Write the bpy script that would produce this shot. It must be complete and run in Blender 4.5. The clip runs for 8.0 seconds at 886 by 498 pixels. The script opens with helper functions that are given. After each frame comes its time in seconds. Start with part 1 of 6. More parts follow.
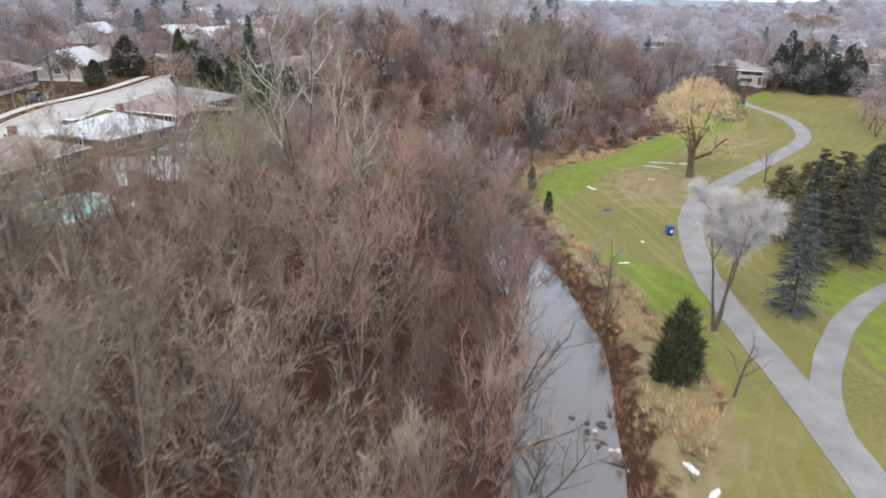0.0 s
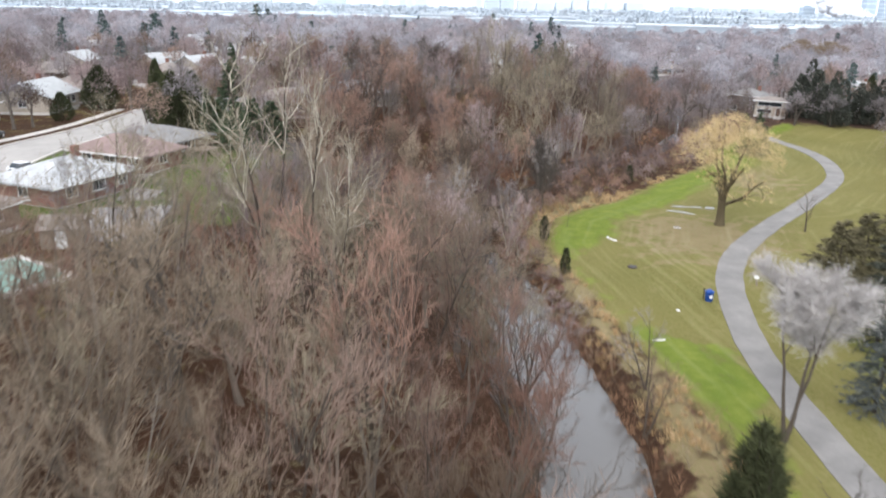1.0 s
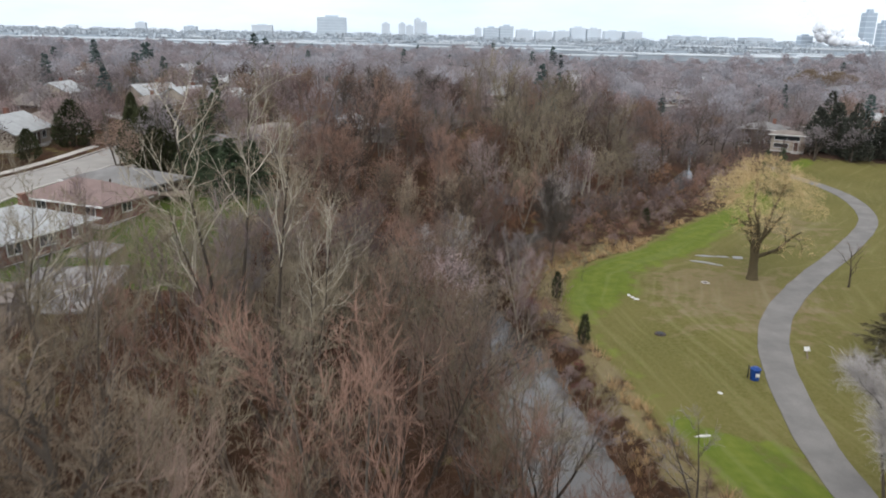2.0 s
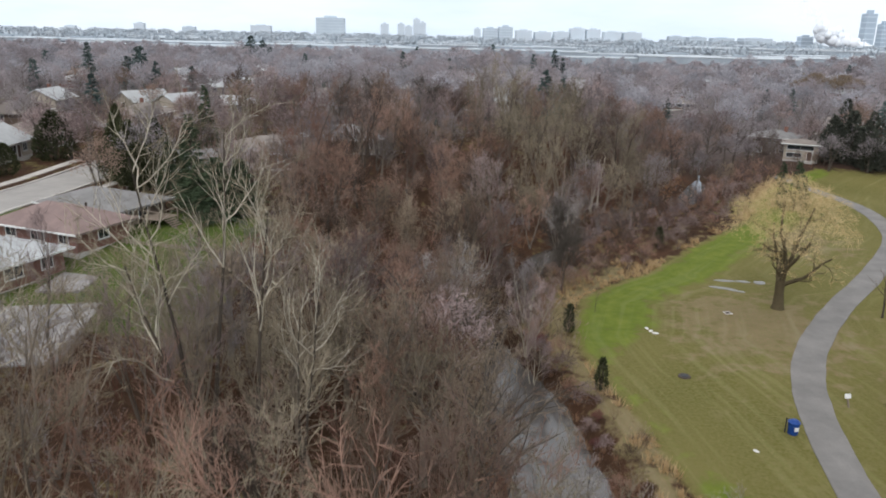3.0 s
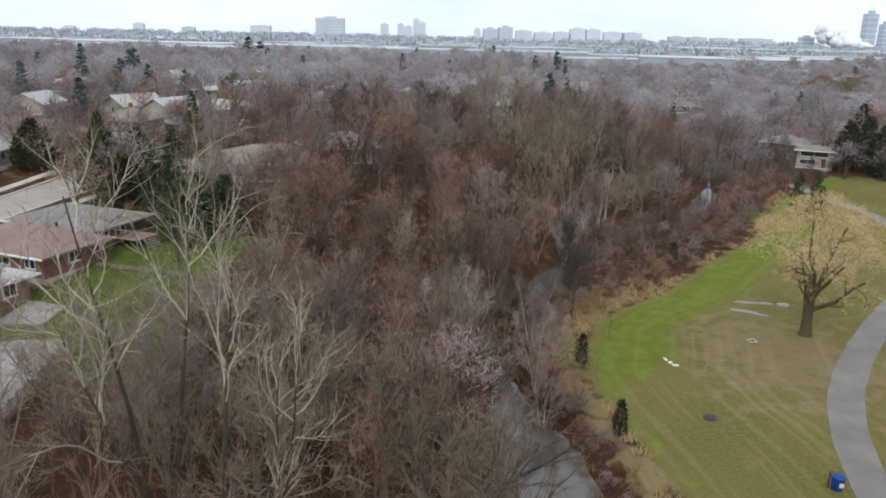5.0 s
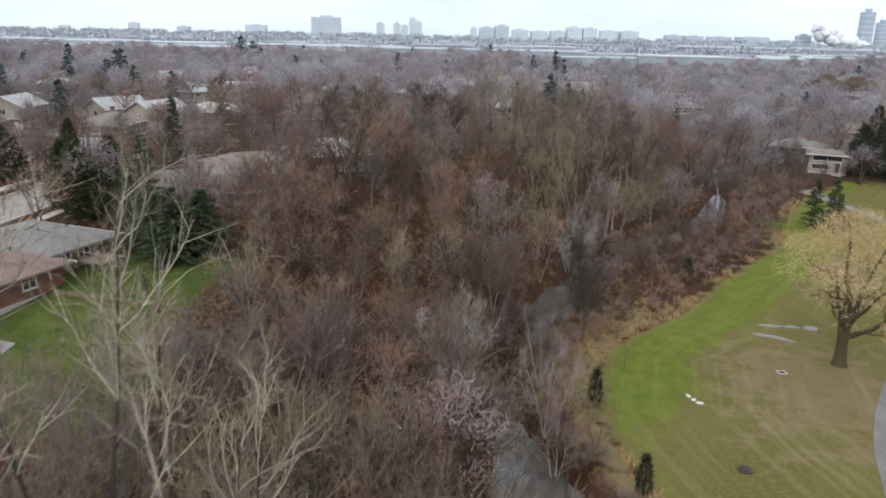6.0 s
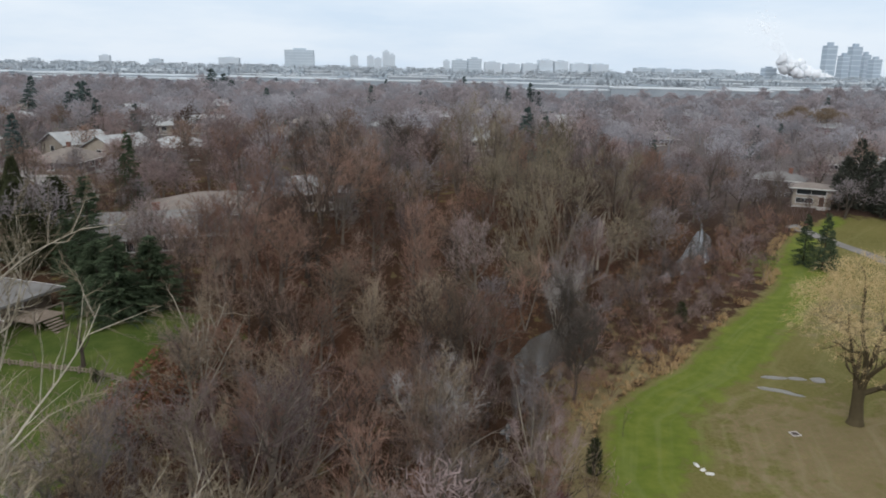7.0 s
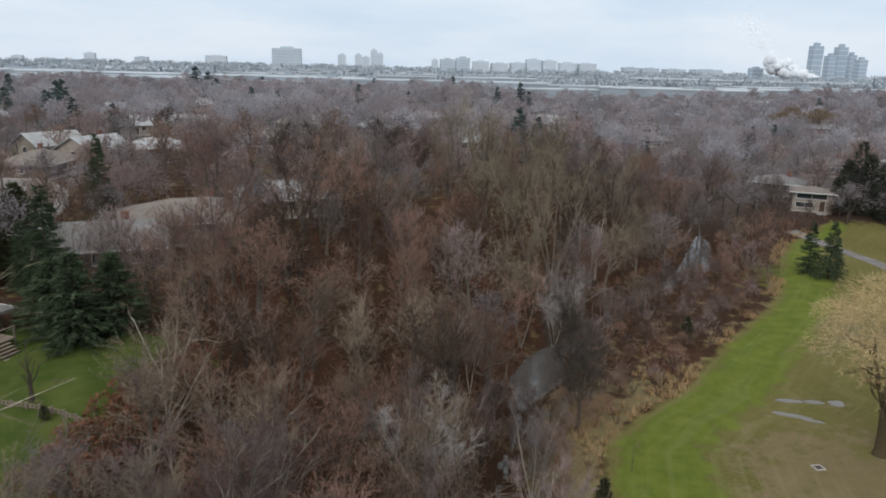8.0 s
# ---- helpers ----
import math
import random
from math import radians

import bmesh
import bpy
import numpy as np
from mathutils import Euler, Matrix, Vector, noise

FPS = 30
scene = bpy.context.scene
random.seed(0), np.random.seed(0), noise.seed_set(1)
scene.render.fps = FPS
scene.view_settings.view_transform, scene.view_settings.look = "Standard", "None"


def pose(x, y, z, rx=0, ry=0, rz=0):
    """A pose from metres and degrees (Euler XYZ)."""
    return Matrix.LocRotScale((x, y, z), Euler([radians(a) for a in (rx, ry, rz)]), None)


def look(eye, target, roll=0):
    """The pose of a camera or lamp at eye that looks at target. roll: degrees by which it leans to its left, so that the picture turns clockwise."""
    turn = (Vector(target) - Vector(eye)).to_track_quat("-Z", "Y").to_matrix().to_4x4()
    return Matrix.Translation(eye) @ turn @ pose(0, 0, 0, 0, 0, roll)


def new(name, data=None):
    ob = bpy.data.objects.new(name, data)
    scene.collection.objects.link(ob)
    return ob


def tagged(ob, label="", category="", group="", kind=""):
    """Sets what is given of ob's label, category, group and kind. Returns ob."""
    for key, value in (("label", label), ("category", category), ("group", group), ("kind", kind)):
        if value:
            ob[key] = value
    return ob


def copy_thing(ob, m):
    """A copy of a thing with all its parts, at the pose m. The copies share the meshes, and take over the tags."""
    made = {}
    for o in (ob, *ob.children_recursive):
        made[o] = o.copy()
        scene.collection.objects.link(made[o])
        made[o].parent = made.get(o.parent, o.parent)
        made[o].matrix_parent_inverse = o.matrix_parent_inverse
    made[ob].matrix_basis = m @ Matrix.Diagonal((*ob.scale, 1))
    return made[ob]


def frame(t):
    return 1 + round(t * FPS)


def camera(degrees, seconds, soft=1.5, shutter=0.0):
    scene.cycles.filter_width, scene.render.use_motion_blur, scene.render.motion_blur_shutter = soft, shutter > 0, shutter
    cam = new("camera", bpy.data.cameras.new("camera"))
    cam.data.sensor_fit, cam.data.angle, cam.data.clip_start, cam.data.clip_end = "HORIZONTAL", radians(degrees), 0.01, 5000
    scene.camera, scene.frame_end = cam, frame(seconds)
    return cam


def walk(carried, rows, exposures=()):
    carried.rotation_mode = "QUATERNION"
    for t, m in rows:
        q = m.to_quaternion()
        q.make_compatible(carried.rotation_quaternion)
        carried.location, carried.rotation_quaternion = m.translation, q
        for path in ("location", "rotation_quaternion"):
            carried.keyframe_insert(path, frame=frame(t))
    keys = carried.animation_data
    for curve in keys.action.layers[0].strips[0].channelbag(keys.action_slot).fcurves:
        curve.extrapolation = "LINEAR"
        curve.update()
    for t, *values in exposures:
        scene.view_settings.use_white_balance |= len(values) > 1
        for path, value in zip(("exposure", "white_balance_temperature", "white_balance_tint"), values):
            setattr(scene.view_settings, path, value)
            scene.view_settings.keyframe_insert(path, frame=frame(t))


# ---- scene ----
cam = camera(62.0, 8.0, soft=1.8, shutter=0.5)
PATH = [
    (0, (2.288, 0.442, 28.083), (2.177, 2.317, 27.397), 1.2),
    (0.5, (1.908, 7.2, 28.091), (1.796, 9.075, 27.404), 1.2),
    (1, (1.249, 13.843, 28.041), (1.138, 15.739, 27.415), 1.2),
    (1.5, (0.921, 20.107, 27.933), (0.808, 22.024, 27.374), 1.2),
    (3, (-0.345, 32.235, 29.421), (-0.455, 34.153, 28.864), 1.2),
    (3.5, (-0.496, 34.198, 29.735), (-0.605, 36.116, 29.178), 1.2),
    (4, (-0.57, 35.541, 29.884), (-0.679, 37.46, 29.328), 1.2),
    (5.5, (-1.138, 42.07, 29.936), (-1.248, 43.988, 29.378), 1.2),
    (6, (-1.443, 46.523, 30.054), (-1.544, 48.441, 29.495), 1.1),
    (6.5, (-1.807, 50.569, 30.076), (-1.885, 52.489, 29.52), 1.2),
    (7, (-2.1, 53.524, 29.989), (-2.135, 55.466, 29.511), 1.1),
    (7.5, (-2.323, 55.889, 30.016), (-2.341, 57.83, 29.536), 1.2),
    (8, (-2.514, 59.338, 30.033), (-2.517, 61.28, 29.553), 1.3),
]
walk(cam, [(t, look(eye, target, roll)) for t, eye, target, roll in PATH],
     [(0.0, 0.92, 5800, 13), (0.5, 1.05, 5800, 13), (1.0, 0.97, 5900, 12), (1.2, 0.74, 6100, 12), (1.5, 0.25, 6050, 11), (1.7, 0.2, 6050, 11), (3.5, 0.15, 6050, 11), (6.5, 0.15, 6050, 11), (7.0, -0.15, 6050, 10), (8.0, -0.22, 6050, 10)])

# ---- world and sun: a bright overcast winter sky ----
world = bpy.data.worlds.new("overcast_sky")
scene.world = world
world.use_nodes = True
wn, wl = world.node_tree.nodes, world.node_tree.links
wn.clear()
w_out = wn.new("ShaderNodeOutputWorld")
w_sky = wn.new("ShaderNodeTexSky")
w_sky.sky_type, w_sky.sun_disc = "NISHITA", False
w_sky.sun_elevation, w_sky.sun_rotation = radians(32), radians(200)
w_sky.air_density, w_sky.dust_density = 1.0, 3.0
w_b1 = wn.new("ShaderNodeBackground")
w_b1.inputs["Strength"].default_value = 0.1
wl.new(w_sky.outputs[0], w_b1.inputs["Color"])
w_co = wn.new("ShaderNodeTexCoord")
w_map = wn.new("ShaderNodeMapping")
w_map.inputs["Scale"].default_value = (2.0, 2.0, 9.0)
wl.new(w_co.outputs["Generated"], w_map.inputs["Vector"])
w_no = wn.new("ShaderNodeTexNoise")
w_no.inputs["Scale"].default_value, w_no.inputs["Detail"].default_value = 1.6, 5.0
w_no.inputs["Roughness"].default_value = 0.55
wl.new(w_map.outputs[0], w_no.inputs["Vector"])
w_ra = wn.new("ShaderNodeValToRGB")
w_ra.color_ramp.elements[0].position, w_ra.color_ramp.elements[0].color = 0.36, (0.74, 0.84, 0.93, 1)
w_ra.color_ramp.elements[1].position, w_ra.color_ramp.elements[1].color = 0.62, (0.90, 0.95, 0.98, 1)
wl.new(w_no.outputs["Fac"], w_ra.inputs["Fac"])
# the cloud is thinner and whiter overhead
w_sep = wn.new("ShaderNodeSeparateXYZ")
wl.new(w_co.outputs["Generated"], w_sep.inputs[0])
w_up = wn.new("ShaderNodeMapRange")
w_up.interpolation_type = "SMOOTHSTEP"
w_up.inputs["From Min"].default_value, w_up.inputs["From Max"].default_value = 0.2, 0.75
wl.new(w_sep.outputs["Z"], w_up.inputs["Value"])
w_zen = wn.new("ShaderNodeMix")
w_zen.data_type = "RGBA"
w_zen.inputs[7].default_value = (1.02, 0.97, 0.90, 1)
wl.new(w_up.outputs[0], w_zen.inputs[0])
wl.new(w_ra.outputs[0], w_zen.inputs[6])
w_b2 = wn.new("ShaderNodeBackground")
w_b2.inputs["Strength"].default_value = 1.1
wl.new(w_zen.outputs[2], w_b2.inputs["Color"])
w_mix = wn.new("ShaderNodeMixShader")
w_mix.inputs["Fac"].default_value = 0.9
wl.new(w_b1.outputs[0], w_mix.inputs[1])
wl.new(w_b2.outputs[0], w_mix.inputs[2])
wl.new(w_mix.outputs[0], w_out.inputs["Surface"])

sun = new("sun", bpy.data.lights.new("sun", "SUN"))
sun.data.energy, sun.data.angle, sun.data.color = 1.3, radians(25), (1.0, 0.96, 0.9)
sun.matrix_basis = look((-20, -60, 60), (0, 0, 0))
# ---- materials ----
def nodes_of(name, rough=0.85, metal=0.0, spec=0.3):
    m = bpy.data.materials.new(name)
    m.use_nodes = True
    b = m.node_tree.nodes["Principled BSDF"]
    b.inputs["Roughness"].default_value, b.inputs["Metallic"].default_value = rough, metal
    b.inputs["Specular IOR Level"].default_value = spec
    return m, m.node_tree.nodes, m.node_tree.links, b


def mixed(n, l, fac, a, b, kind="MIX"):
    x = n.new("ShaderNodeMix")
    x.data_type, x.blend_type = "RGBA", kind
    for k, v in ((0, fac), (6, a), (7, b)):
        if hasattr(v, "is_linked"):
            l.new(v, x.inputs[k])
        else:
            x.inputs[k].default_value = v if k == 0 else (*v, 1)
    return x.outputs[2]


def noise_of(n, l, scale, detail=4.0, rough=0.6, space="Object", lo=0.35, hi=0.65):
    c = n.new("ShaderNodeTexCoord")
    t = n.new("ShaderNodeTexNoise")
    t.inputs["Scale"].default_value, t.inputs["Detail"].default_value, t.inputs["Roughness"].default_value = scale, detail, rough
    l.new(c.outputs[space], t.inputs["Vector"])
    r = n.new("ShaderNodeMapRange")
    r.inputs["From Min"].default_value, r.inputs["From Max"].default_value = lo, hi
    l.new(t.outputs["Fac"], r.inputs["Value"])
    return r.outputs[0]


def bump_of(n, l, b, height, strength=0.4, distance=0.03):
    u = n.new("ShaderNodeBump")
    u.inputs["Strength"].default_value, u.inputs["Distance"].default_value = strength, distance
    l.new(height, u.inputs["Height"])
    l.new(u.outputs[0], b.inputs["Normal"])


def surface(name, a, b_col, scale=3.0, rough=0.85, fine=25.0, c_col=None, spec=0.3, metal=0.0, bump=0.3, dist=0.02):
    """Two tones by a coarse noise, a third by a fine one, and fine relief."""
    m, n, l, b = nodes_of(name, rough, metal, spec)
    col = mixed(n, l, noise_of(n, l, scale), a, b_col)
    f = noise_of(n, l, fine, 3.0)
    c = c_col or tuple(0.7 * v for v in a)
    g = n.new("ShaderNodeMath")
    g.operation = "MULTIPLY"
    g.inputs[1].default_value = 0.45
    l.new(f, g.inputs[0])
    col = mixed(n, l, g.outputs[0], col, c)
    l.new(col, b.inputs["Base Color"])
    bump_of(n, l, b, f, bump, dist)
    return m


def bark(name, a, b_col, per_object=0.7, fine=False):
    """Bark or twigs: two tones that differ from tree to tree and from twig to twig."""
    m, n, l, b = nodes_of(name, 0.9, 0.0, 0.15)
    oi = n.new("ShaderNodeObjectInfo")
    at = n.new("ShaderNodeAttribute")
    at.attribute_name = "tone"
    ge = n.new("ShaderNodeNewGeometry")
    su = n.new("ShaderNodeMath")
    su.operation = "ADD"
    l.new(oi.outputs["Random"], su.inputs[0])
    l.new(at.outputs["Fac"], su.inputs[1])
    fr = n.new("ShaderNodeMath")
    fr.operation = "FRACT"
    l.new(su.outputs[0], fr.inputs[0])
    mx = n.new("ShaderNodeMix")
    mx.data_type = "FLOAT"
    mx.inputs[0].default_value = 1 - per_object
    l.new(fr.outputs[0], mx.inputs[2])
    l.new(ge.outputs["Random Per Island"], mx.inputs[3])
    col = mixed(n, l, mx.outputs[0], a, b_col)
    worn = n.new("ShaderNodeMath")
    worn.operation = "MULTIPLY"
    worn.inputs[1].default_value = 0.4
    l.new(noise_of(n, l, 1.3), worn.inputs[0])
    col = mixed(n, l, worn.outputs[0], col, tuple(0.72 * v for v in a))
    l.new(col, b.inputs["Base Color"])
    if fine:
        # a spray of round twigs scatters light to all sides
        through_m, both = n.new("ShaderNodeBsdfTranslucent"), n.new("ShaderNodeMixShader")
        both.inputs[0].default_value = 0.5
        l.new(col, through_m.inputs["Color"])
        l.new(b.outputs[0], both.inputs[1])
        l.new(through_m.outputs[0], both.inputs[2])
        l.new(both.outputs[0], n["Material Output"].inputs["Surface"])
    return m


M_BARK_GREY = bark("bark_grey", (0.1, 0.08, 0.062), (0.25, 0.205, 0.163))
M_BARK_PALE = bark("bark_pale", (0.39, 0.35, 0.275), (0.53, 0.48, 0.39))
M_BARK_BEIGE = bark("bark_beige", (0.063, 0.050, 0.041), (0.240, 0.208, 0.172))
M_BARK_DARK = bark("bark_dark", (0.055, 0.045, 0.036), (0.10, 0.08, 0.062))
M_BARK_WILLOW = bark("bark_willow", (0.075, 0.06, 0.034), (0.14, 0.112, 0.064))
M_TWIG_TAN = bark("twig_tan", (0.15, 0.112, 0.08), (0.5, 0.405, 0.3), 0.9, True)
M_TWIG_GREY = bark("twig_grey", (0.13, 0.113, 0.11), (0.45, 0.4, 0.39), 0.88, True)
M_TWIG_RED = bark("twig_red", (0.11, 0.056, 0.041), (0.54, 0.35, 0.268), 0.92, True)
M_TWIG_BROWN = bark("twig_brown", (0.07, 0.046, 0.035), (0.44, 0.318, 0.255), 0.9, True)
M_TWIG_MAUVE = bark("twig_mauve", (0.13, 0.092, 0.087), (0.54, 0.43, 0.412), 0.88, True)
M_TWIG_OLIVE = bark("twig_olive", (0.15, 0.125, 0.085), (0.38, 0.325, 0.235))
# twigs at middle distance: the lilac grey is haze put into their colour
M_TWIG_HAZE = bark("twig_lilac_hazed", (0.17, 0.148, 0.15), (0.43, 0.385, 0.39), 0.9, True)
M_TWIG_PALE = bark("twig_pale", (0.34, 0.315, 0.3), (0.5, 0.47, 0.447))
M_TWIG_GOLD = bark("twig_gold", (0.44, 0.33, 0.16), (0.62, 0.48, 0.26))
M_TWIG_WINE = bark("twig_wine", (0.12, 0.05, 0.048), (0.21, 0.09, 0.08))
M_TWIG_DARK = bark("twig_dark", (0.07, 0.06, 0.05), (0.13, 0.11, 0.095))
M_LEAF_RUST = bark("leaf_rust", (0.13, 0.064, 0.038), (0.25, 0.125, 0.075), 0.3)
M_NEEDLE = bark("needle_green", (0.026, 0.04, 0.021), (0.11, 0.145, 0.08), 0.35)
# distant needles, lightened and blued in colour as haze would
M_NEEDLE_FAR = bark("needle_far_hazed", (0.050, 0.075, 0.070), (0.150, 0.194, 0.181), 0.35)
M_NEEDLE_BLUE = bark("needle_blue", (0.045, 0.052, 0.048), (0.2, 0.21, 0.195), 0.5)
M_NEEDLE_DUSK = bark("needle_dusk", (0.026, 0.03, 0.024), (0.105, 0.11, 0.085), 0.4)
M_NEEDLE_OLIVE = bark("needle_olive", (0.07, 0.065, 0.035), (0.15, 0.13, 0.075))
M_CEDAR = bark("cedar_green", (0.028, 0.034, 0.015), (0.088, 0.094, 0.044), 0.4)
M_UNDER_RED = bark("undergrowth_red", (0.09, 0.04, 0.026), (0.21, 0.1, 0.068))
M_UNDER_BROWN = bark("undergrowth_brown", (0.040, 0.032, 0.026), (0.112, 0.088, 0.072))
M_STRAW = bark("dry_grass", (0.40, 0.27, 0.13), (0.56, 0.42, 0.24))
M_REED = bark("reed_brown", (0.22, 0.13, 0.08), (0.34, 0.21, 0.13))

M_ASPHALT = surface("asphalt_path", (0.165, 0.158, 0.15), (0.235, 0.225, 0.212), 0.35, 0.85, 12.0, (0.125, 0.12, 0.115))
M_ROAD = surface("asphalt_street", (0.28, 0.268, 0.252), (0.36, 0.342, 0.32), 0.25, 0.85, 8.0, (0.25, 0.24, 0.226))
M_CONCRETE = surface("concrete", (0.46, 0.43, 0.40), (0.56, 0.53, 0.49), 0.6, 0.85, 9.0)
M_PATIO = surface("worn_paving", (0.24, 0.23, 0.225), (0.33, 0.315, 0.305), 0.6, 0.85, 9.0)
M_BRICK = surface("brick_wall", (0.17, 0.085, 0.065), (0.24, 0.125, 0.095), 1.2, 0.9, 14.0)
M_BRICK_BROWN = surface("brick_brown", (0.13, 0.095, 0.075), (0.19, 0.145, 0.115), 1.2, 0.9, 14.0)
M_STUCCO = surface("stucco_cream", (0.34, 0.295, 0.24), (0.43, 0.38, 0.315), 0.8, 0.9, 14.0)
M_SIDING = surface("siding_white", (0.50, 0.49, 0.47), (0.60, 0.59, 0.57), 0.8, 0.7, 14.0)
M_ROOF_GREY = surface("shingle_grey", (0.16, 0.155, 0.15), (0.23, 0.225, 0.22), 0.7, 0.85, 9.0, (0.165, 0.162, 0.16))
M_ROOF_PALE = surface("shingle_pale", (0.34, 0.352, 0.358), (0.45, 0.463, 0.468), 0.7, 0.8, 9.0, (0.33, 0.34, 0.34))
M_ROOF_TAUPE = surface("shingle_taupe", (0.18, 0.155, 0.138), (0.25, 0.22, 0.195), 0.7, 0.85, 9.0, (0.18, 0.155, 0.135))
M_ROOF_PINK = surface("shingle_pink", (0.185, 0.135, 0.125), (0.25, 0.185, 0.17), 0.7, 0.85, 9.0, (0.2, 0.14, 0.128))
M_TRIM = surface("white_trim", (0.70, 0.70, 0.68), (0.78, 0.78, 0.76), 1.0, 0.6, 20.0)
M_WOOD = surface("weathered_wood", (0.20, 0.16, 0.125), (0.30, 0.25, 0.20), 1.5, 0.85, 18.0)
M_DOOR = surface("dark_door", (0.08, 0.05, 0.04), (0.12, 0.08, 0.06), 1.0, 0.6, 20.0)
M_GLASS, _n, _l, _b = nodes_of("window_glass", 0.08, 0.0, 0.6)
_b.inputs["Base Color"].default_value = (0.03, 0.035, 0.04, 1)
M_POOL = surface("pool_cover_green", (0.13, 0.23, 0.19), (0.20, 0.31, 0.26), 0.4, 0.6, 3.0, (0.16, 0.25, 0.22))
M_TARP = surface("tarp_blue", (0.03, 0.22, 0.42), (0.06, 0.30, 0.52), 1.0, 0.5, 5.0)
M_BIN = surface("bin_blue", (0.01, 0.045, 0.2), (0.016, 0.065, 0.27), 2.0, 0.45, 12.0)
M_BLACK = surface("black_plastic", (0.02, 0.02, 0.022), (0.035, 0.035, 0.035), 2.0, 0.5, 12.0)
M_SNOW = surface("old_snow", (0.5, 0.49, 0.46), (0.66, 0.65, 0.62), 1.5, 0.6, 8.0, (0.5, 0.5, 0.48))
M_IRON = surface("cast_iron", (0.05, 0.04, 0.035), (0.09, 0.07, 0.055), 3.0, 0.7, 15.0)
M_CAR_WHITE = surface("car_white", (0.68, 0.69, 0.70), (0.74, 0.75, 0.76), 1.0, 0.3, 9.0, spec=0.5, bump=0.0)
M_CAR_DARK = surface("car_dark", (0.05, 0.055, 0.06), (0.07, 0.075, 0.08), 1.0, 0.3, 9.0, spec=0.5, bump=0.0)
M_TYRE = surface("tyre_rubber", (0.02, 0.02, 0.02), (0.03, 0.03, 0.03), 2.0, 0.9, 9.0)
# far city: base colours paled and blued to carry the distance haze
M_TOWER_BLUE = surface("glass_tower_hazed", (0.39, 0.47, 0.55), (0.46, 0.54, 0.62), 0.02, 0.5, 0.2, (0.40, 0.47, 0.54), bump=0.0)
M_TOWER_PALE = surface("concrete_hazed_pale", (0.58, 0.65, 0.71), (0.65, 0.715, 0.77), 0.02, 0.8, 0.15, (0.6, 0.66, 0.71), bump=0.0)
M_TOWER_GREY = surface("concrete_hazed_grey", (0.48, 0.555, 0.62), (0.56, 0.635, 0.69), 0.02, 0.8, 0.15, (0.48, 0.55, 0.61), bump=0.0)
M_SHED_ROOF = surface("flat_roof_hazed", (0.5, 0.55, 0.59), (0.66, 0.7, 0.73), 0.01, 0.8, 0.1, (0.46, 0.51, 0.55), bump=0.0)
M_SHED_WALL = surface("shed_wall_hazed", (0.3, 0.345, 0.385), (0.4, 0.445, 0.485), 0.01, 0.8, 0.1, bump=0.0)
# far trees: distance haze is put into these tones, greyed towards blue and mauve
M_FAR_WOOD = bark("far_woods_hazed", (0.4, 0.455, 0.5), (0.52, 0.57, 0.615), 0.9)
M_FAR_TWIG = bark("far_twig_hazed", (0.31, 0.3, 0.32), (0.53, 0.515, 0.545), 0.95, True)
M_FAR_TWIG_RED = bark("far_twig_russet_hazed", (0.3, 0.266, 0.274), (0.51, 0.458, 0.468), 0.95, True)

# water: dark, smooth, mirrors the sky
M_WATER, _n, _l, _b = nodes_of("creek_water", 0.06, 0.0, 0.9)
_b.inputs["Base Color"].default_value = (0.072, 0.066, 0.06, 1)
bump_of(_n, _l, _b, noise_of(_n, _l, 1.6, 3.0, 0.6), 0.09, 0.03)
M_PUDDLE, _n, _l, _b = nodes_of("puddle_water", 0.3, 0.0, 0.6)
_b.inputs["Base Color"].default_value = (0.16, 0.15, 0.13, 1)

# steam: fine white droplets that let light through
M_STEAM, _n, _l, _b = nodes_of("steam", 1.0, 0.0, 0.0)
_tr, _di, _m1 = _n.new("ShaderNodeBsdfTranslucent"), _n.new("ShaderNodeBsdfDiffuse"), _n.new("ShaderNodeMixShader")
_tr.inputs[0].default_value = _di.inputs[0].default_value = (0.93, 0.96, 0.99, 1)
_l.new(_tr.outputs[0], _m1.inputs[1])
_l.new(_di.outputs[0], _m1.inputs[2])
_m1.inputs[0].default_value = 0.8
_l.new(_m1.outputs[0], _n["Material Output"].inputs["Surface"])

# the ground: leaf litter, lawn and bare earth by the zones laid down with the terrain
M_GROUND, _n, _l, _b = nodes_of("ground_cover", 0.95, 0.0, 0.1)
_at = _n.new("ShaderNodeVertexColor")
_at.layer_name = "zones"
_sep = _n.new("ShaderNodeSeparateColor")
_l.new(_at.outputs["Color"], _sep.inputs[0])
_coarse, _mid, _fine = noise_of(_n, _l, 0.07, 5.0), noise_of(_n, _l, 0.45, 5.0, 0.65), noise_of(_n, _l, 3.5, 4.0, 0.7)
_lit = mixed(_n, _l, _mid, (0.022, 0.012, 0.007), (0.046, 0.025, 0.015))
_lit = mixed(_n, _l, _fine, _lit, (0.068, 0.038, 0.022))
_lit = mixed(_n, _l, noise_of(_n, _l, 0.11, 4.0, 0.6, "Object", 0.5, 0.8), _lit, (0.105, 0.052, 0.03))
# litter goes pale grey far off: distance haze painted into its colour
_far_haze = _n.new("ShaderNodeAttribute")
_far_haze.attribute_name = "far_haze"
_lit = mixed(_n, _l, _far_haze.outputs["Fac"], _lit, (0.125, 0.108, 0.105))
_gr = mixed(_n, _l, _coarse, (0.092, 0.095, 0.02), (0.142, 0.132, 0.038))
_gr = mixed(_n, _l, _fine, _gr, (0.16, 0.14, 0.055))
_lush = mixed(_n, _l, _mid, (0.085, 0.125, 0.016), (0.145, 0.168, 0.03))
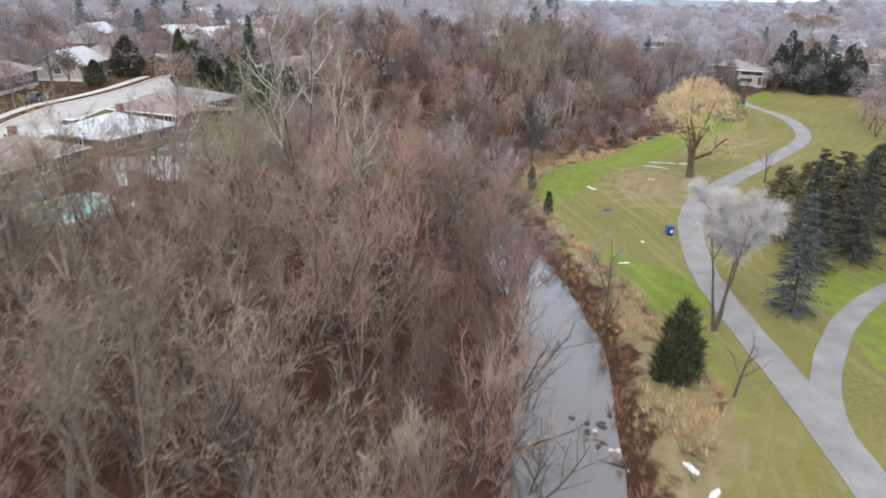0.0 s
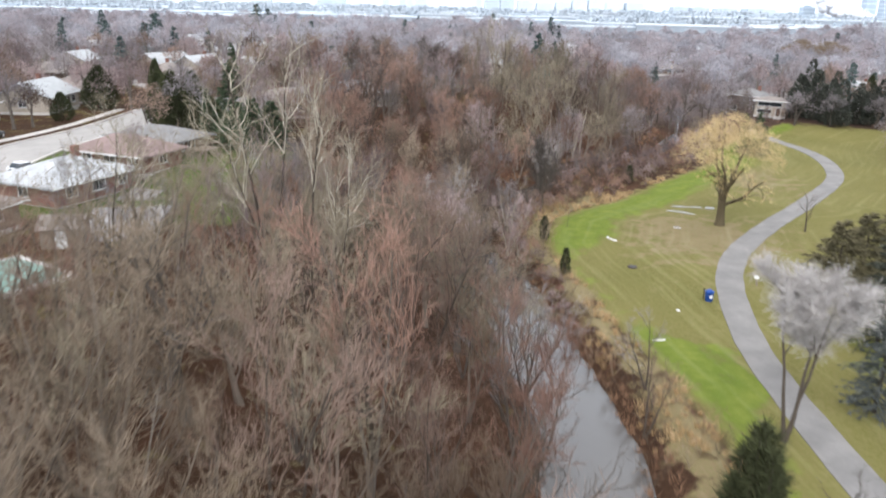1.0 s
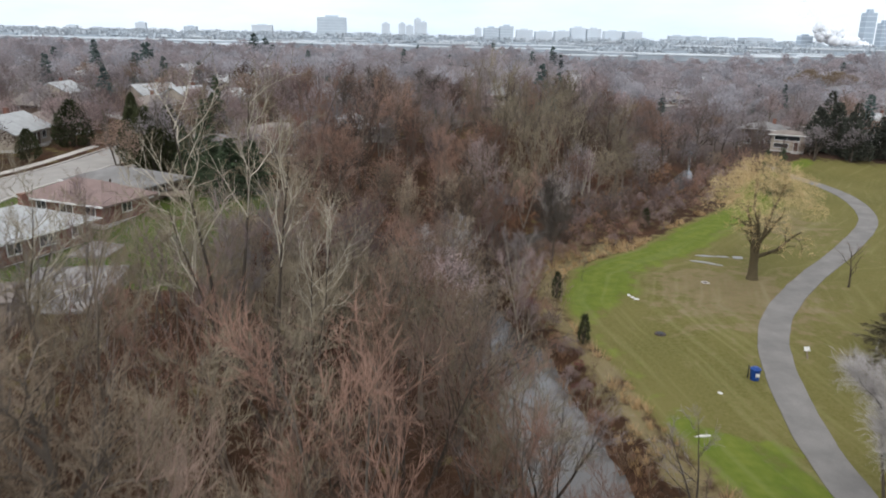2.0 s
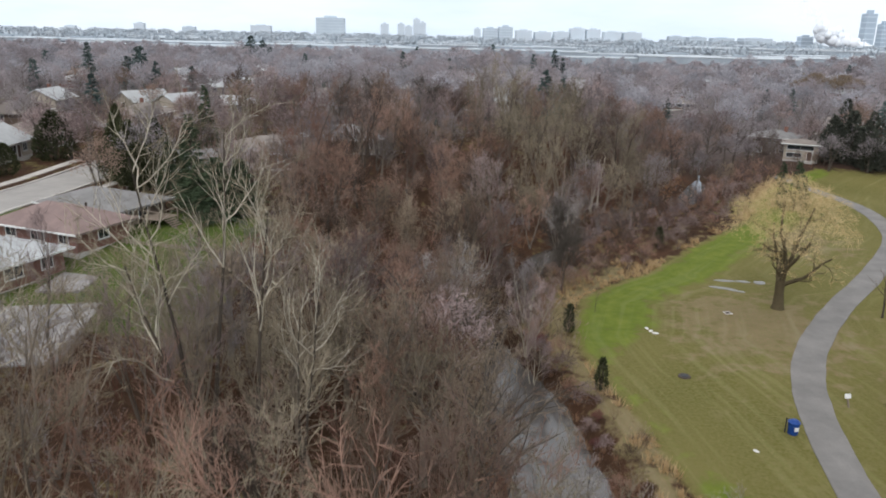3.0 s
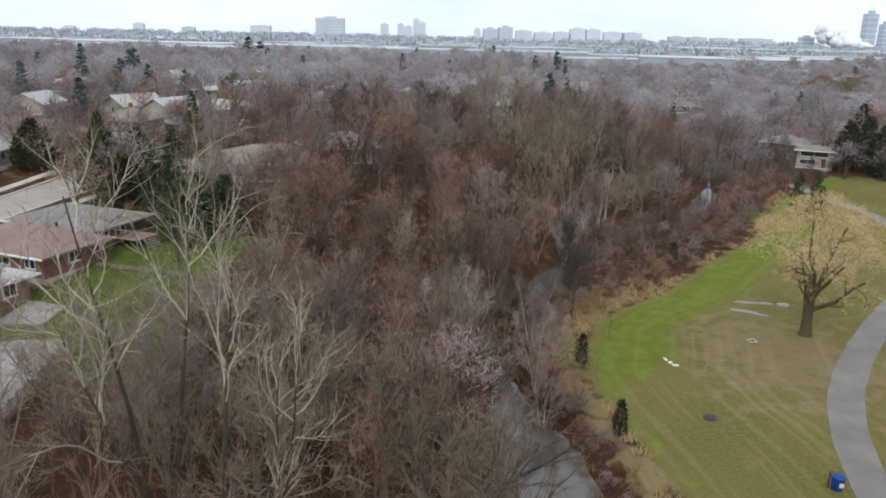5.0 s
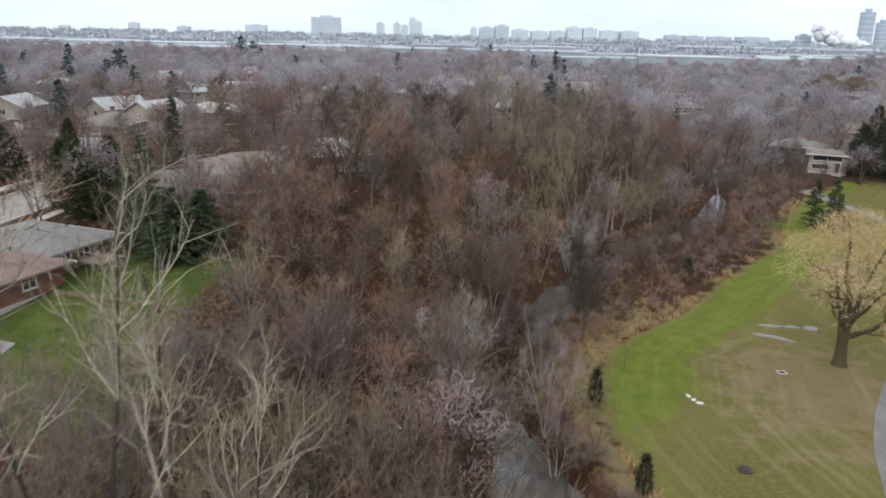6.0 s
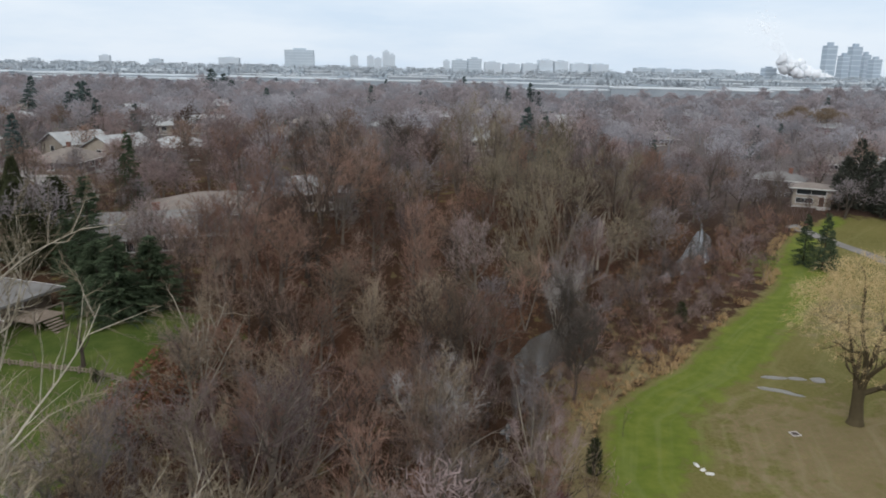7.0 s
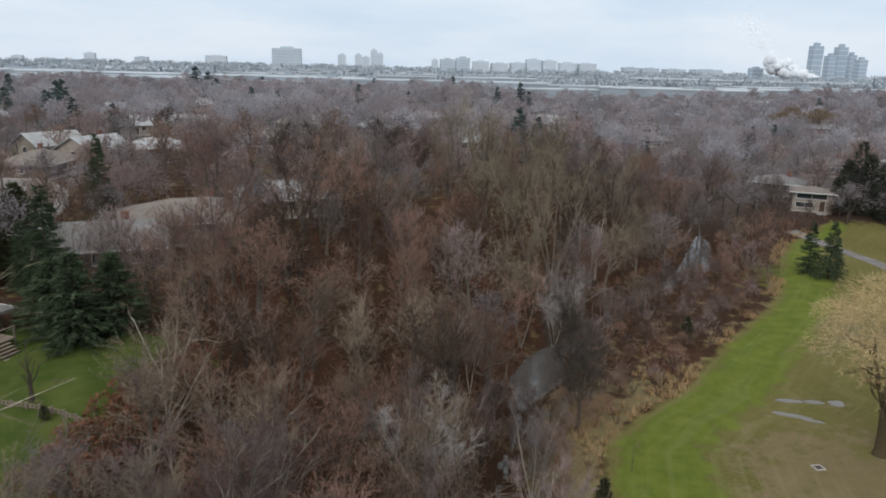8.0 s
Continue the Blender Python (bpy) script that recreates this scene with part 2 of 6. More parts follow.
_mud = mixed(_n, _l, _mid, (0.16, 0.118, 0.066), (0.22, 0.163, 0.094))
_mud = mixed(_n, _l, _fine, _mud, (0.16, 0.143, 0.064))


def blurred_mask(socket, amount=0.5):
    """A zone's edge, broken up by noise."""
    a = _n.new("ShaderNodeMath")
    a.operation = "MULTIPLY_ADD"
    a.inputs[1].default_value, a.inputs[2].default_value = amount, -0.5 * amount
    _l.new(_mid, a.inputs[0])
    s = _n.new("ShaderNodeMath")
    s.operation, s.use_clamp = "ADD", True
    _l.new(a.outputs[0], s.inputs[0])
    _l.new(socket, s.inputs[1])
    r = _n.new("ShaderNodeMapRange")
    r.inputs["From Min"].default_value, r.inputs["From Max"].default_value = 0.3, 0.7
    _l.new(s.outputs[0], r.inputs["Value"])
    return r.outputs[0]


_lane = _n.new("ShaderNodeAttribute")
_lane.attribute_name = "lane"
_ln = _n.new("ShaderNodeTexNoise")
_ln.inputs["Scale"].default_value, _ln.inputs["Detail"].default_value = 1.0, 4.0
_l.new(_lane.outputs["Vector"], _ln.inputs["Vector"])
_lr = _n.new("ShaderNodeMapRange")
_lr.inputs["From Min"].default_value, _lr.inputs["From Max"].default_value, _lr.inputs["To Max"].default_value = 0.5, 0.75, 0.38
_l.new(_ln.outputs["Fac"], _lr.inputs["Value"])
_gr = mixed(_n, _l, _lr.outputs[0], _gr, (0.25, 0.235, 0.11))
_lush = mixed(_n, _l, _lr.outputs[0], _lush, (0.20, 0.215, 0.085))
_mud = mixed(_n, _l, _lr.outputs[0], _mud, (0.27, 0.235, 0.15))
_col = mixed(_n, _l, blurred_mask(_sep.outputs[0]), _lit, _gr)
_col = mixed(_n, _l, blurred_mask(_sep.outputs[1], 0.9), _col, _mud)
_col = mixed(_n, _l, blurred_mask(_sep.outputs[2], 0.7), _col, _lush)
_turf = mixed(_n, _l, _mid, (0.048, 0.074, 0.014), (0.09, 0.112, 0.027))
_col = mixed(_n, _l, blurred_mask(_at.outputs["Alpha"], 0.6), _col, _turf)
_l.new(_col, _b.inputs["Base Color"])
bump_of(_n, _l, _b, _fine, 0.5, 0.08)
# ---- builders of parts ----
def part(name, bm, material, parent, label=""):
    """Links a bmesh as one mesh object under a thing or a part."""
    me = bpy.data.meshes.new(name)
    bm.to_mesh(me)
    bm.free()
    me.materials.append(material)
    o = new(name, me)
    o.parent = parent
    if label:
        o["label"] = label
    return o


def bm_box(x0, y0, z0, x1, y1, z1, bevel=0.0):
    bm = bmesh.new()
    bmesh.ops.create_cube(bm, size=1.0, matrix=Matrix.Translation(((x0 + x1) / 2, (y0 + y1) / 2, (z0 + z1) / 2)) @ Matrix.Diagonal((x1 - x0, y1 - y0, z1 - z0, 1)))
    if bevel:
        bmesh.ops.bevel(bm, geom=bm.edges[:], offset=bevel, segments=2, affect="EDGES")
    return bm


def bm_add(bm, other):
    me = bpy.data.meshes.new("tmp")
    other.to_mesh(me)
    other.free()
    bm.from_mesh(me)
    bpy.data.meshes.remove(me)
    return bm


def bm_cyl(x, y, z0, z1, r0, r1, n=10, cap=True):
    bm = bmesh.new()
    bmesh.ops.create_cone(bm, cap_ends=cap, segments=n, radius1=r0, radius2=r1, depth=z1 - z0, matrix=Matrix.Translation((x, y, (z0 + z1) / 2)))
    return bm


def bm_faces(verts, faces):
    bm = bmesh.new()
    vs = [bm.verts.new(v) for v in verts]
    for f in faces:
        bm.faces.new([vs[i] for i in f])
    return bm


def bm_roof(L, W, z, rise, over, hip=True, thick=0.22):
    """A hipped or gabled roof with overhanging eaves and a thickness."""
    a, b = L / 2 + over, W / 2 + over
    drop = rise * over / (W / 2)
    zb, zt = z - drop, z + rise
    r = (a - b) if hip else a
    top = [(-a, -b, zb), (a, -b, zb), (a, b, zb), (-a, b, zb), (-r, 0, zt), (r, 0, zt)]
    low = [(x, y, q - thick) for x, y, q in top]
    f = [(0, 1, 5, 4), (2, 3, 4, 5), (1, 2, 5), (3, 0, 4)]
    faces = list(f) + [tuple(i + 6 for i in reversed(g)) for g in f]
    faces += [(1, 0, 6, 7), (2, 1, 7, 8), (3, 2, 8, 9), (0, 3, 9, 6)]
    if not hip:
        faces = [g for g in faces if g not in ((1, 2, 5), (3, 0, 4), (11, 8, 7), (10, 6, 9), (2, 1, 7, 8), (0, 3, 9, 6))]
        faces += [(5, 1, 7, 11), (2, 5, 11, 8), (4, 3, 9, 10), (0, 4, 10, 6)]
    return bm_faces(top + low, faces)


def window_on(parent, side, u, z, w, h, L, W):
    """A window on a wall: its pane, with a frame and a sill; side n, s, e or w; u along the wall."""
    ax = {"s": (1, 0, 0, -W / 2), "n": (-1, 0, 0, W / 2), "e": (0, 1, L / 2, 0), "w": (0, -1, -L / 2, 0)}[side]
    turn = {"s": 0, "n": 180, "e": 90, "w": 270}[side]
    m = pose(ax[2] + ax[0] * u, ax[3] + ax[1] * u, z, 0, 0, turn)
    pane = part("window", bm_box(-w / 2, -0.035, 0, w / 2, 0.03, h), M_GLASS, parent)
    pane.matrix_basis = m
    t = 0.09
    fr = bm_box(-w / 2 - t, -0.08, -t, -w / 2, 0.02, h + t)
    for q in ((w / 2, -0.08, -t, w / 2 + t, 0.02, h + t), (-w / 2, -0.08, h, w / 2, 0.02, h + t), (-w / 2, -0.08, -t, w / 2, 0.02, 0), (-0.03, -0.06, 0, 0.03, 0.02, h)):
        bm_add(fr, bm_box(*q))
    part("frame", fr, M_TRIM, pane, "white window frame")
    part("sill", bm_box(-w / 2 - 0.15, -0.16, -t - 0.07, w / 2 + 0.15, 0.02, -t), M_CONCRETE, pane)
    return pane


def house(name, label, L, W, wall_h, rise, wall_m, roof_m, hip=True, over=0.6, windows=(), door=None, chimney=None, base=0.5, storey=False, garage=False):
    """A house: plinth, walls, roof, eaves, chimney, windows and a door. Its length runs along local x."""
    e = tagged(new(name), label, "house", "houses of the suburb")
    part("plinth", bm_box(-L / 2 - 0.02, -W / 2 - 0.02, -1.2, L / 2 + 0.02, W / 2 + 0.02, base), M_CONCRETE, e)
    wall = bm_box(-L / 2, -W / 2, base, L / 2, W / 2, base + wall_h)
    if not hip:
        z0, z1 = base + wall_h, base + wall_h + rise - 0.05
        for sx in (-1, 1):
            x0, x1 = sx * L / 2, sx * (L / 2 - 0.25)
            bm_add(wall, bm_faces([(x0, -W / 2, z0), (x0, W / 2, z0), (x0, 0, z1), (x1, -W / 2, z0), (x1, W / 2, z0), (x1, 0, z1)], [(0, 1, 2), (5, 4, 3), (0, 3, 4, 1), (1, 4, 5, 2), (2, 5, 3, 0)]))
    part("wall", wall, wall_m, e)
    roof = part("roof", bm_roof(L, W, base + wall_h + 0.02, rise, over, hip), roof_m, e)
    zb = base + wall_h - rise * over / (W / 2)
    for y0, y1 in ((-W / 2 - over - 0.1, -W / 2 - over), (W / 2 + over, W / 2 + over + 0.1)):
        part("gutter", bm_box(-L / 2 - over - 0.1, y0, zb - 0.16, L / 2 + over + 0.1, y1, zb + 0.02), M_TRIM, e, "white eaves gutter")
    if chimney:
        cx, cy = chimney
        zt = base + wall_h + rise + 0.7
        c = part("chimney", bm_add(bm_box(cx - 0.4, cy - 0.3, base + wall_h, cx + 0.4, cy + 0.3, zt), bm_box(cx - 0.47, cy - 0.37, zt, cx + 0.47, cy + 0.37, zt + 0.12)), M_BRICK, roof)
    v = bm_cyl(L * 0.18, W * 0.2, base + wall_h + rise * 0.45, base + wall_h + rise * 0.75 + 0.3, 0.12, 0.12, 8)
    part("vent", v, M_IRON, roof)
    for side, u, z, w, h in windows:
        window_on(e, side, u, base + z, w, h, L, W)
    if door:
        side, u = door
        ax = {"s": (u, -W / 2, 0), "n": (u, W / 2, 180), "e": (L / 2, u, 90), "w": (-L / 2, u, 270)}[side]
        d = part("door", bm_box(-0.5, -0.06, 0, 0.5, 0.03, 2.05), M_DOOR, e)
        d.matrix_basis = pose(ax[0], ax[1], base, 0, 0, ax[2])
        part("door_frame", bm_add(bm_add(bm_box(-0.6, -0.08, 0, -0.5, 0.02, 2.15), bm_box(0.5, -0.08, 0, 0.6, 0.02, 2.15)), bm_box(-0.5, -0.08, 2.05, 0.5, 0.02, 2.15)), M_TRIM, d)
        part("step", bm_box(-0.9, -1.2, -0.62, 0.9, -0.07, -0.05), M_CONCRETE, d)
    if garage:
        gd = bm_box(L / 2 - 4.2, -W / 2 - 0.05, 0.05, L / 2 - 1.2, -W / 2 + 0.03, 2.2)
        for k in range(1, 4):
            bm_add(gd, bm_box(L / 2 - 4.2, -W / 2 - 0.075, 0.05 + k * 0.54 - 0.03, L / 2 - 1.2, -W / 2 - 0.05, 0.05 + k * 0.54))
        part("garage_door", gd, M_TRIM, e, "white panelled garage door")
    return e
# ---- the lie of the land ----
CREEK_Y = [-60, 30, 45, 58, 70, 82, 90, 96, 104, 114, 124, 130, 137, 144, 156, 169, 178, 194, 202, 212, 240, 300]
CREEK_X = [6, 7, 8.5, 9.3, 7.6, 4.7, 3.4, 2.4, 1.2, 3.0, 5.4, 7.2, 9.2, 14, 22, 34, 39.5, 45.5, 48, 51, 58, 70]
CREEK_W = [3.5, 3.6, 3.5, 3.4, 3.3, 3.6, 3.8, 2.2, 0.1, 0.05, 0.05, 2.5, 1.6, 0.05, 0.05, 1.6, 2.2, 1.5, 0.05, 0.05, 0.1, 1.0]
EDGE_Y = [-60, 30, 41, 48, 56, 67, 72, 77, 87, 96, 104, 114.5, 120, 126, 138, 151, 164, 178, 190, 200, 260]
EDGE_X = [16, 16, 17, 20, 18.5, 16.8, 15.3, 14, 12.2, 9.8, 8.6, 11, 15, 21, 29, 39.3, 47.5, 53, 60, 70, 130]
WATER = -1.3


def step01(a, b, v):
    t = np.clip((v - a) / (b - a), 0, 1)
    return t * t * (3 - 2 * t)


def creek_off(x, y):
    """Metres from the creek's middle, to its right; across the flow."""
    xc = np.interp(y, CREEK_Y, CREEK_X)
    slope = (np.interp(y + 4, CREEK_Y, CREEK_X) - np.interp(y - 4, CREEK_Y, CREEK_X)) / 8
    return (x - xc) / np.sqrt(1 + slope ** 2)


def land(x, y):
    x, y = np.asarray(x, float), np.asarray(y, float)
    d, w = creek_off(x, y), np.interp(y, CREEK_Y, CREEK_W)
    left = np.interp(y, [60, 120, 160, 260], [30, 31, 34, 30])
    z = (6.4 + 1.7 * step01(92, 116, y)) * step01(9, left, -d)
    z = z + 2.6 * step01(0, 30, y - 185) * step01(4, 20, d)
    z = z + 3.5 * step01(15, 200, d - 40) * step01(60, 300, y)
    z = z + 3.6 * step01(300, 600, y) * step01(-50, 250, d)
    z = z + 0.25 * np.sin(x * 0.13 + 1.0) * np.sin(y * 0.11) * step01(6, 14, np.abs(d))
    bed = -2.1 + 0.75 * step01(0.6, 1.0, np.abs(d) / w)
    bank = step01(0, 2.6, np.abs(d) - w)
    fade = 1 - step01(240, 300, y)
    return z * (1 - fade * (1 - bank)) + bed * fade * (1 - bank)


def land_at(x, y):
    return float(land(x, y))


def box_soft(x, y, x0, y0, x1, y1, s=1.5):
    return step01(-s, s, x - x0) * step01(-s, s, x1 - x) * step01(-s, s, y - y0) * step01(-s, s, y1 - y)


def mesh_thing(name, verts, faces, material, smooth=False):
    me = bpy.data.meshes.new(name)
    me.from_pydata([tuple(v) for v in verts], [], [tuple(f) for f in faces])
    me.materials.append(material)
    if smooth:
        me.polygons.foreach_set("use_smooth", [True] * len(me.polygons))
    return me


def spaced(fine0, fine1, step, lo, hi, growth=1.16):
    out = list(np.arange(fine0, fine1 + step / 2, step))
    s, v = step, out[-1]
    while v < hi:
        s *= growth
        v += s
        out.append(min(v, hi))
    s, v, low = step, fine0, []
    while v > lo:
        s *= growth
        v -= s
        low.append(max(v, lo))
    return np.array(low[::-1] + out)


gx, gy = spaced(-52, 72, 0.9, -4800, 4800), spaced(28, 200, 0.9, -1500, 4850)
GX, GY = np.meshgrid(gx, gy)
GZ = land(GX, GY)
nx, ny = len(gx), len(gy)
gv = np.stack([GX.ravel(), GY.ravel(), GZ.ravel()], 1)
gi = np.arange(nx * ny).reshape(ny, nx)
gf = np.stack([gi[:-1, :-1], gi[:-1, 1:], gi[1:, 1:], gi[1:, :-1]], -1).reshape(-1, 4)
me = bpy.data.meshes.new("ground")
me.from_pydata(gv.tolist(), [], gf.tolist())
me.polygons.foreach_set("use_smooth", [True] * len(me.polygons))
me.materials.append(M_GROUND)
ground = tagged(new("ground", me), "winter lawn, leaf litter and bare earth of a ravine park", "ground", kind="structure")
# zones: red lawn, green bare earth, blue lush grass
ex = np.interp(GY, EDGE_Y, EDGE_X)
dd = creek_off(GX, GY)
lawn = step01(-1.5, 1.5, GX - ex) * (1 - step01(200, 210, GY + 0.1 * (GX - 60)))
lawn = np.maximum(lawn, step01(4, 30, GX - ex) * step01(-5, 5, 30 - GY) * 0.9)
town = step01(31, 36, -dd) * (1 - step01(300, 420, GY)) * step01(50, 58, GY)
garden = step01(-1.6, 1.6, -23.5 - GX + 0.10 * (GY - 100)) * (GY > 84) * (GY < 117) * (GX > -60)
strip_w = np.interp(GY, [30, 60, 68, 74, 80, 98, 106, 116, 150, 190], [0, 3, 9, 7, 1, 2, 9, 9, 9, 6])
strip = step01(-0.5, 2.5, GX - ex) * (1 - step01(-3, 3, GX - ex - strip_w)) * lawn
mud = lawn * np.exp(-(((GX - 29) / 11) ** 2 + ((GY - 108) / 13) ** 2) * 1.1)
mud = np.maximum(mud, 0.75 * lawn * np.exp(-(((GX - 47) / 9) ** 2 + ((GY - 148) / 17) ** 2)))
mud = np.maximum(mud, np.exp(-(((GX - 17.5) / 3.2) ** 2 + ((GY - 45) / 7) ** 2)))
mud = np.maximum(mud, 0.9 * step01(1, 3, dd - np.interp(GY, CREEK_Y, CREEK_W)) * (1 - lawn) * (GX > 0) * (1 - 0.75 * step01(116, 134, GY)) * (1 - step01(180, 200, GY)))
lush = np.maximum(np.maximum(0.9 * strip, garden * 0.95), 0.75 * lawn * step01(2, 8, GX - 29) * (1 - step01(70, 84, GY)))
lush = np.maximum(lush, 0.8 * box_soft(GX, GY, 19, 66, 23.5, 75))
lush = np.maximum(lush, 0.8 * np.exp(-(((GX - 50) / 7) ** 2 + ((GY - 168) / 9) ** 2)))
cols = np.stack([np.clip(np.maximum(lawn, np.maximum(0.27 * town, garden)), 0, 1), np.clip(mud, 0, 1), np.clip(lush, 0, 1), np.clip(garden, 0, 1)], -1)
lane = me.attributes.new("lane", "FLOAT_VECTOR", "POINT")
lane.data.foreach_set("vector", np.stack([(GX - ex) * 1.1 / np.sqrt(1 + np.gradient(np.interp(gy, EDGE_Y, EDGE_X), gy)[:, None] ** 2), GY * 0.045, 0 * GX], -1).reshape(-1).astype(np.float32))
# share of painted haze in the litter, rising with distance
me.attributes.new("far_haze", "FLOAT", "POINT").data.foreach_set("value", step01(185, 270, GY).reshape(-1).astype(np.float32))
ca = me.color_attributes.new("zones", "FLOAT_COLOR", "POINT")
ca.data.foreach_set("color", cols.reshape(-1).astype(np.float32))


def smooth_line(pts, n=8):
    """A Catmull-Rom line through points."""
    P = [np.array(p, float) for p in pts]
    P = [2 * P[0] - P[1]] + P + [2 * P[-1] - P[-2]]
    out = []
    for i in range(1, len(P) - 2):
        for k in range(n):
            t = k / n
            a, b, c, d = P[i - 1], P[i], P[i + 1], P[i + 2]
            out.append(0.5 * (2 * b + (c - a) * t + (2 * a - 5 * b + 4 * c - d) * t * t + (3 * b - a - 3 * c + d) * t ** 3))
    out.append(P[-2])
    return np.array(out)


def ribbon(name, pts, width, lift, material, thick=0.12, level=None, across=4):
    """A strip of paving along a line, laid on the land, with sides."""
    L = smooth_line(pts)
    T = np.gradient(L, axis=0)
    T /= np.linalg.norm(T, axis=1)[:, None]
    N = np.stack([T[:, 1], -T[:, 0]], 1)
    verts, faces = [], []
    offs = [-width / 2 - 0.02] + [-width / 2 + width * k / across for k in range(across + 1)] + [width / 2 + 0.02]
    for p, nrm in zip(L, N):
        for k, o in enumerate(offs):
            q = p + nrm * (o + 0.03 * math.sin(p[1] * 0.9 + o) + 0.05 * noise.noise(Vector((p[0] * 0.7, p[1] * 0.7, o))))
            z = (land_at(q[0], q[1]) if level is None else level) + lift
            verts.append((q[0], q[1], z - (thick if k in (0, len(offs) - 1) else 0)))
    m = len(offs)
    for i in range(len(L) - 1):
        for k in range(m - 1):
            a = i * m + k
            faces.append((a, a + 1, a + m + 1, a + m))
    return new(name, mesh_thing(name, verts, faces, material))


path_a = ribbon("path", [(22, -140), (24, -60), (25.6, 8), (25.9, 25), (25.9, 40), (25.7, 50), (25.4, 60), (25.3, 68), (25.5, 75), (26.3, 81.7), (26.9, 85.4), (27.8, 89.8), (29.3, 94.8), (32, 100.9), (36.3, 108.2), (42.2, 116.8), (49.4, 126), (59, 140), (65, 151), (68.5, 164), (69.5, 176), (68, 186), (64, 198)], 2.9, 0.05, M_ASPHALT)
tagged(path_a, "grey asphalt footpath winding across the park lawn", "path", kind="structure")
path_b = ribbon("path", [(25.9, 38), (26.1, 43), (27.2, 48), (28.8, 52), (31.4, 57), (35, 62.8), (39.6, 68), (46, 73), (56, 78), (70, 82)], 2.2, 0.06, M_ASPHALT)
tagged(path_b, "narrower asphalt footpath branching off beside spruces", "path", kind="structure")
# the creek's water: a level sheet that the banks cut
wl_pts = [(x, y) for x, y in zip(CREEK_X, CREEK_Y) if y <= 260]
water = ribbon("water", wl_pts, 11.0, 0.0, M_WATER, 0.3, WATER, 6)
tagged(water, "slow grey creek between brushy banks, mirroring the sky", "creek", kind="structure")
# the street behind the houses, its kerbs and pavement
street_line = [(-66, 30), (-64.5, 70), (-63, 100), (-61, 130), (-60.5, 150), (-64, 168), (-74, 186), (-92, 202), (-120, 214)]
street = tagged(ribbon("road", street_line, 8.6, 0.06, M_ROAD), "pale worn asphalt residential street", "road", kind="structure")
for side in (-1, 1):
    kerb = ribbon("kerb", [(x + side * 4.55, y) for x, y in street_line[:5]], 0.35, 0.18, M_CONCRETE, 0.2, None, 1)
    tagged(kerb, "pale concrete kerb along the street", "kerb", kind="structure")
    walk_way = ribbon("pavement", [(x + side * 7.6, y) for x, y in street_line[:5]], 1.5, 0.1, M_CONCRETE, 0.15, None, 1)
    tagged(walk_way, "narrow concrete pavement beside front lawns", "pavement", kind="structure")
# ---- trees: a tapered trunk, limbs, branches and many fine twigs ----
def tube(V, F, pts, radii, sides):
    """A tapered tube along points, added to the lists V and F."""
    base = len(V)
    pts = [Vector(p) for p in pts]
    for i, (p, r) in enumerate(zip(pts, radii)):
        d = (pts[min(i + 1, len(pts) - 1)] - pts[max(i - 1, 0)]).normalized()
        u = d.orthogonal().normalized() if abs(d.z) > 0.9 else d.cross(Vector((0, 0, 1))).normalized()
        w = d.cross(u)
        for k in range(sides):
            a = 2 * math.pi * k / sides
            V.append(tuple(p + (u * math.cos(a) + w * math.sin(a)) * r))
    for i in range(len(pts) - 1):
        for k in range(sides):
            a, b = base + i * sides + k, base + i * sides + (k + 1) % sides
            F.append((a, b, b + sides, a + sides))


def sliver(V, F, p, d, length, width, rng):
    """One fine twig: a long thin triangle."""
    s = d.cross(Vector((rng.uniform(-1, 1), rng.uniform(-1, 1), rng.uniform(-1, 1)))).normalized() * width / 2
    b = len(V)
    V += [tuple(p - s), tuple(p + s), tuple(p + d * length)]
    F.append((b, b + 1, b + 2))


def bend(d, rng, amount, up=0.0):
    v = d + Vector((rng.gauss(0, 1), rng.gauss(0, 1), rng.gauss(0, 1))) * amount + Vector((0, 0, up))
    return v.normalized()


def limb_line(p, d, length, n, rng, wobble, up):
    pts = [p.copy()]
    for _ in range(n):
        d = bend(d, rng, wobble, up)
        p = p + d * (length / n)
        pts.append(p.copy())
    return pts, d


def off_axis(d, angle, rng):
    s = d.cross(Vector((rng.gauss(0, 1), rng.gauss(0, 1), rng.gauss(0, 1)))).normalized()
    return (d * math.cos(angle) + s * math.sin(angle)).normalized()


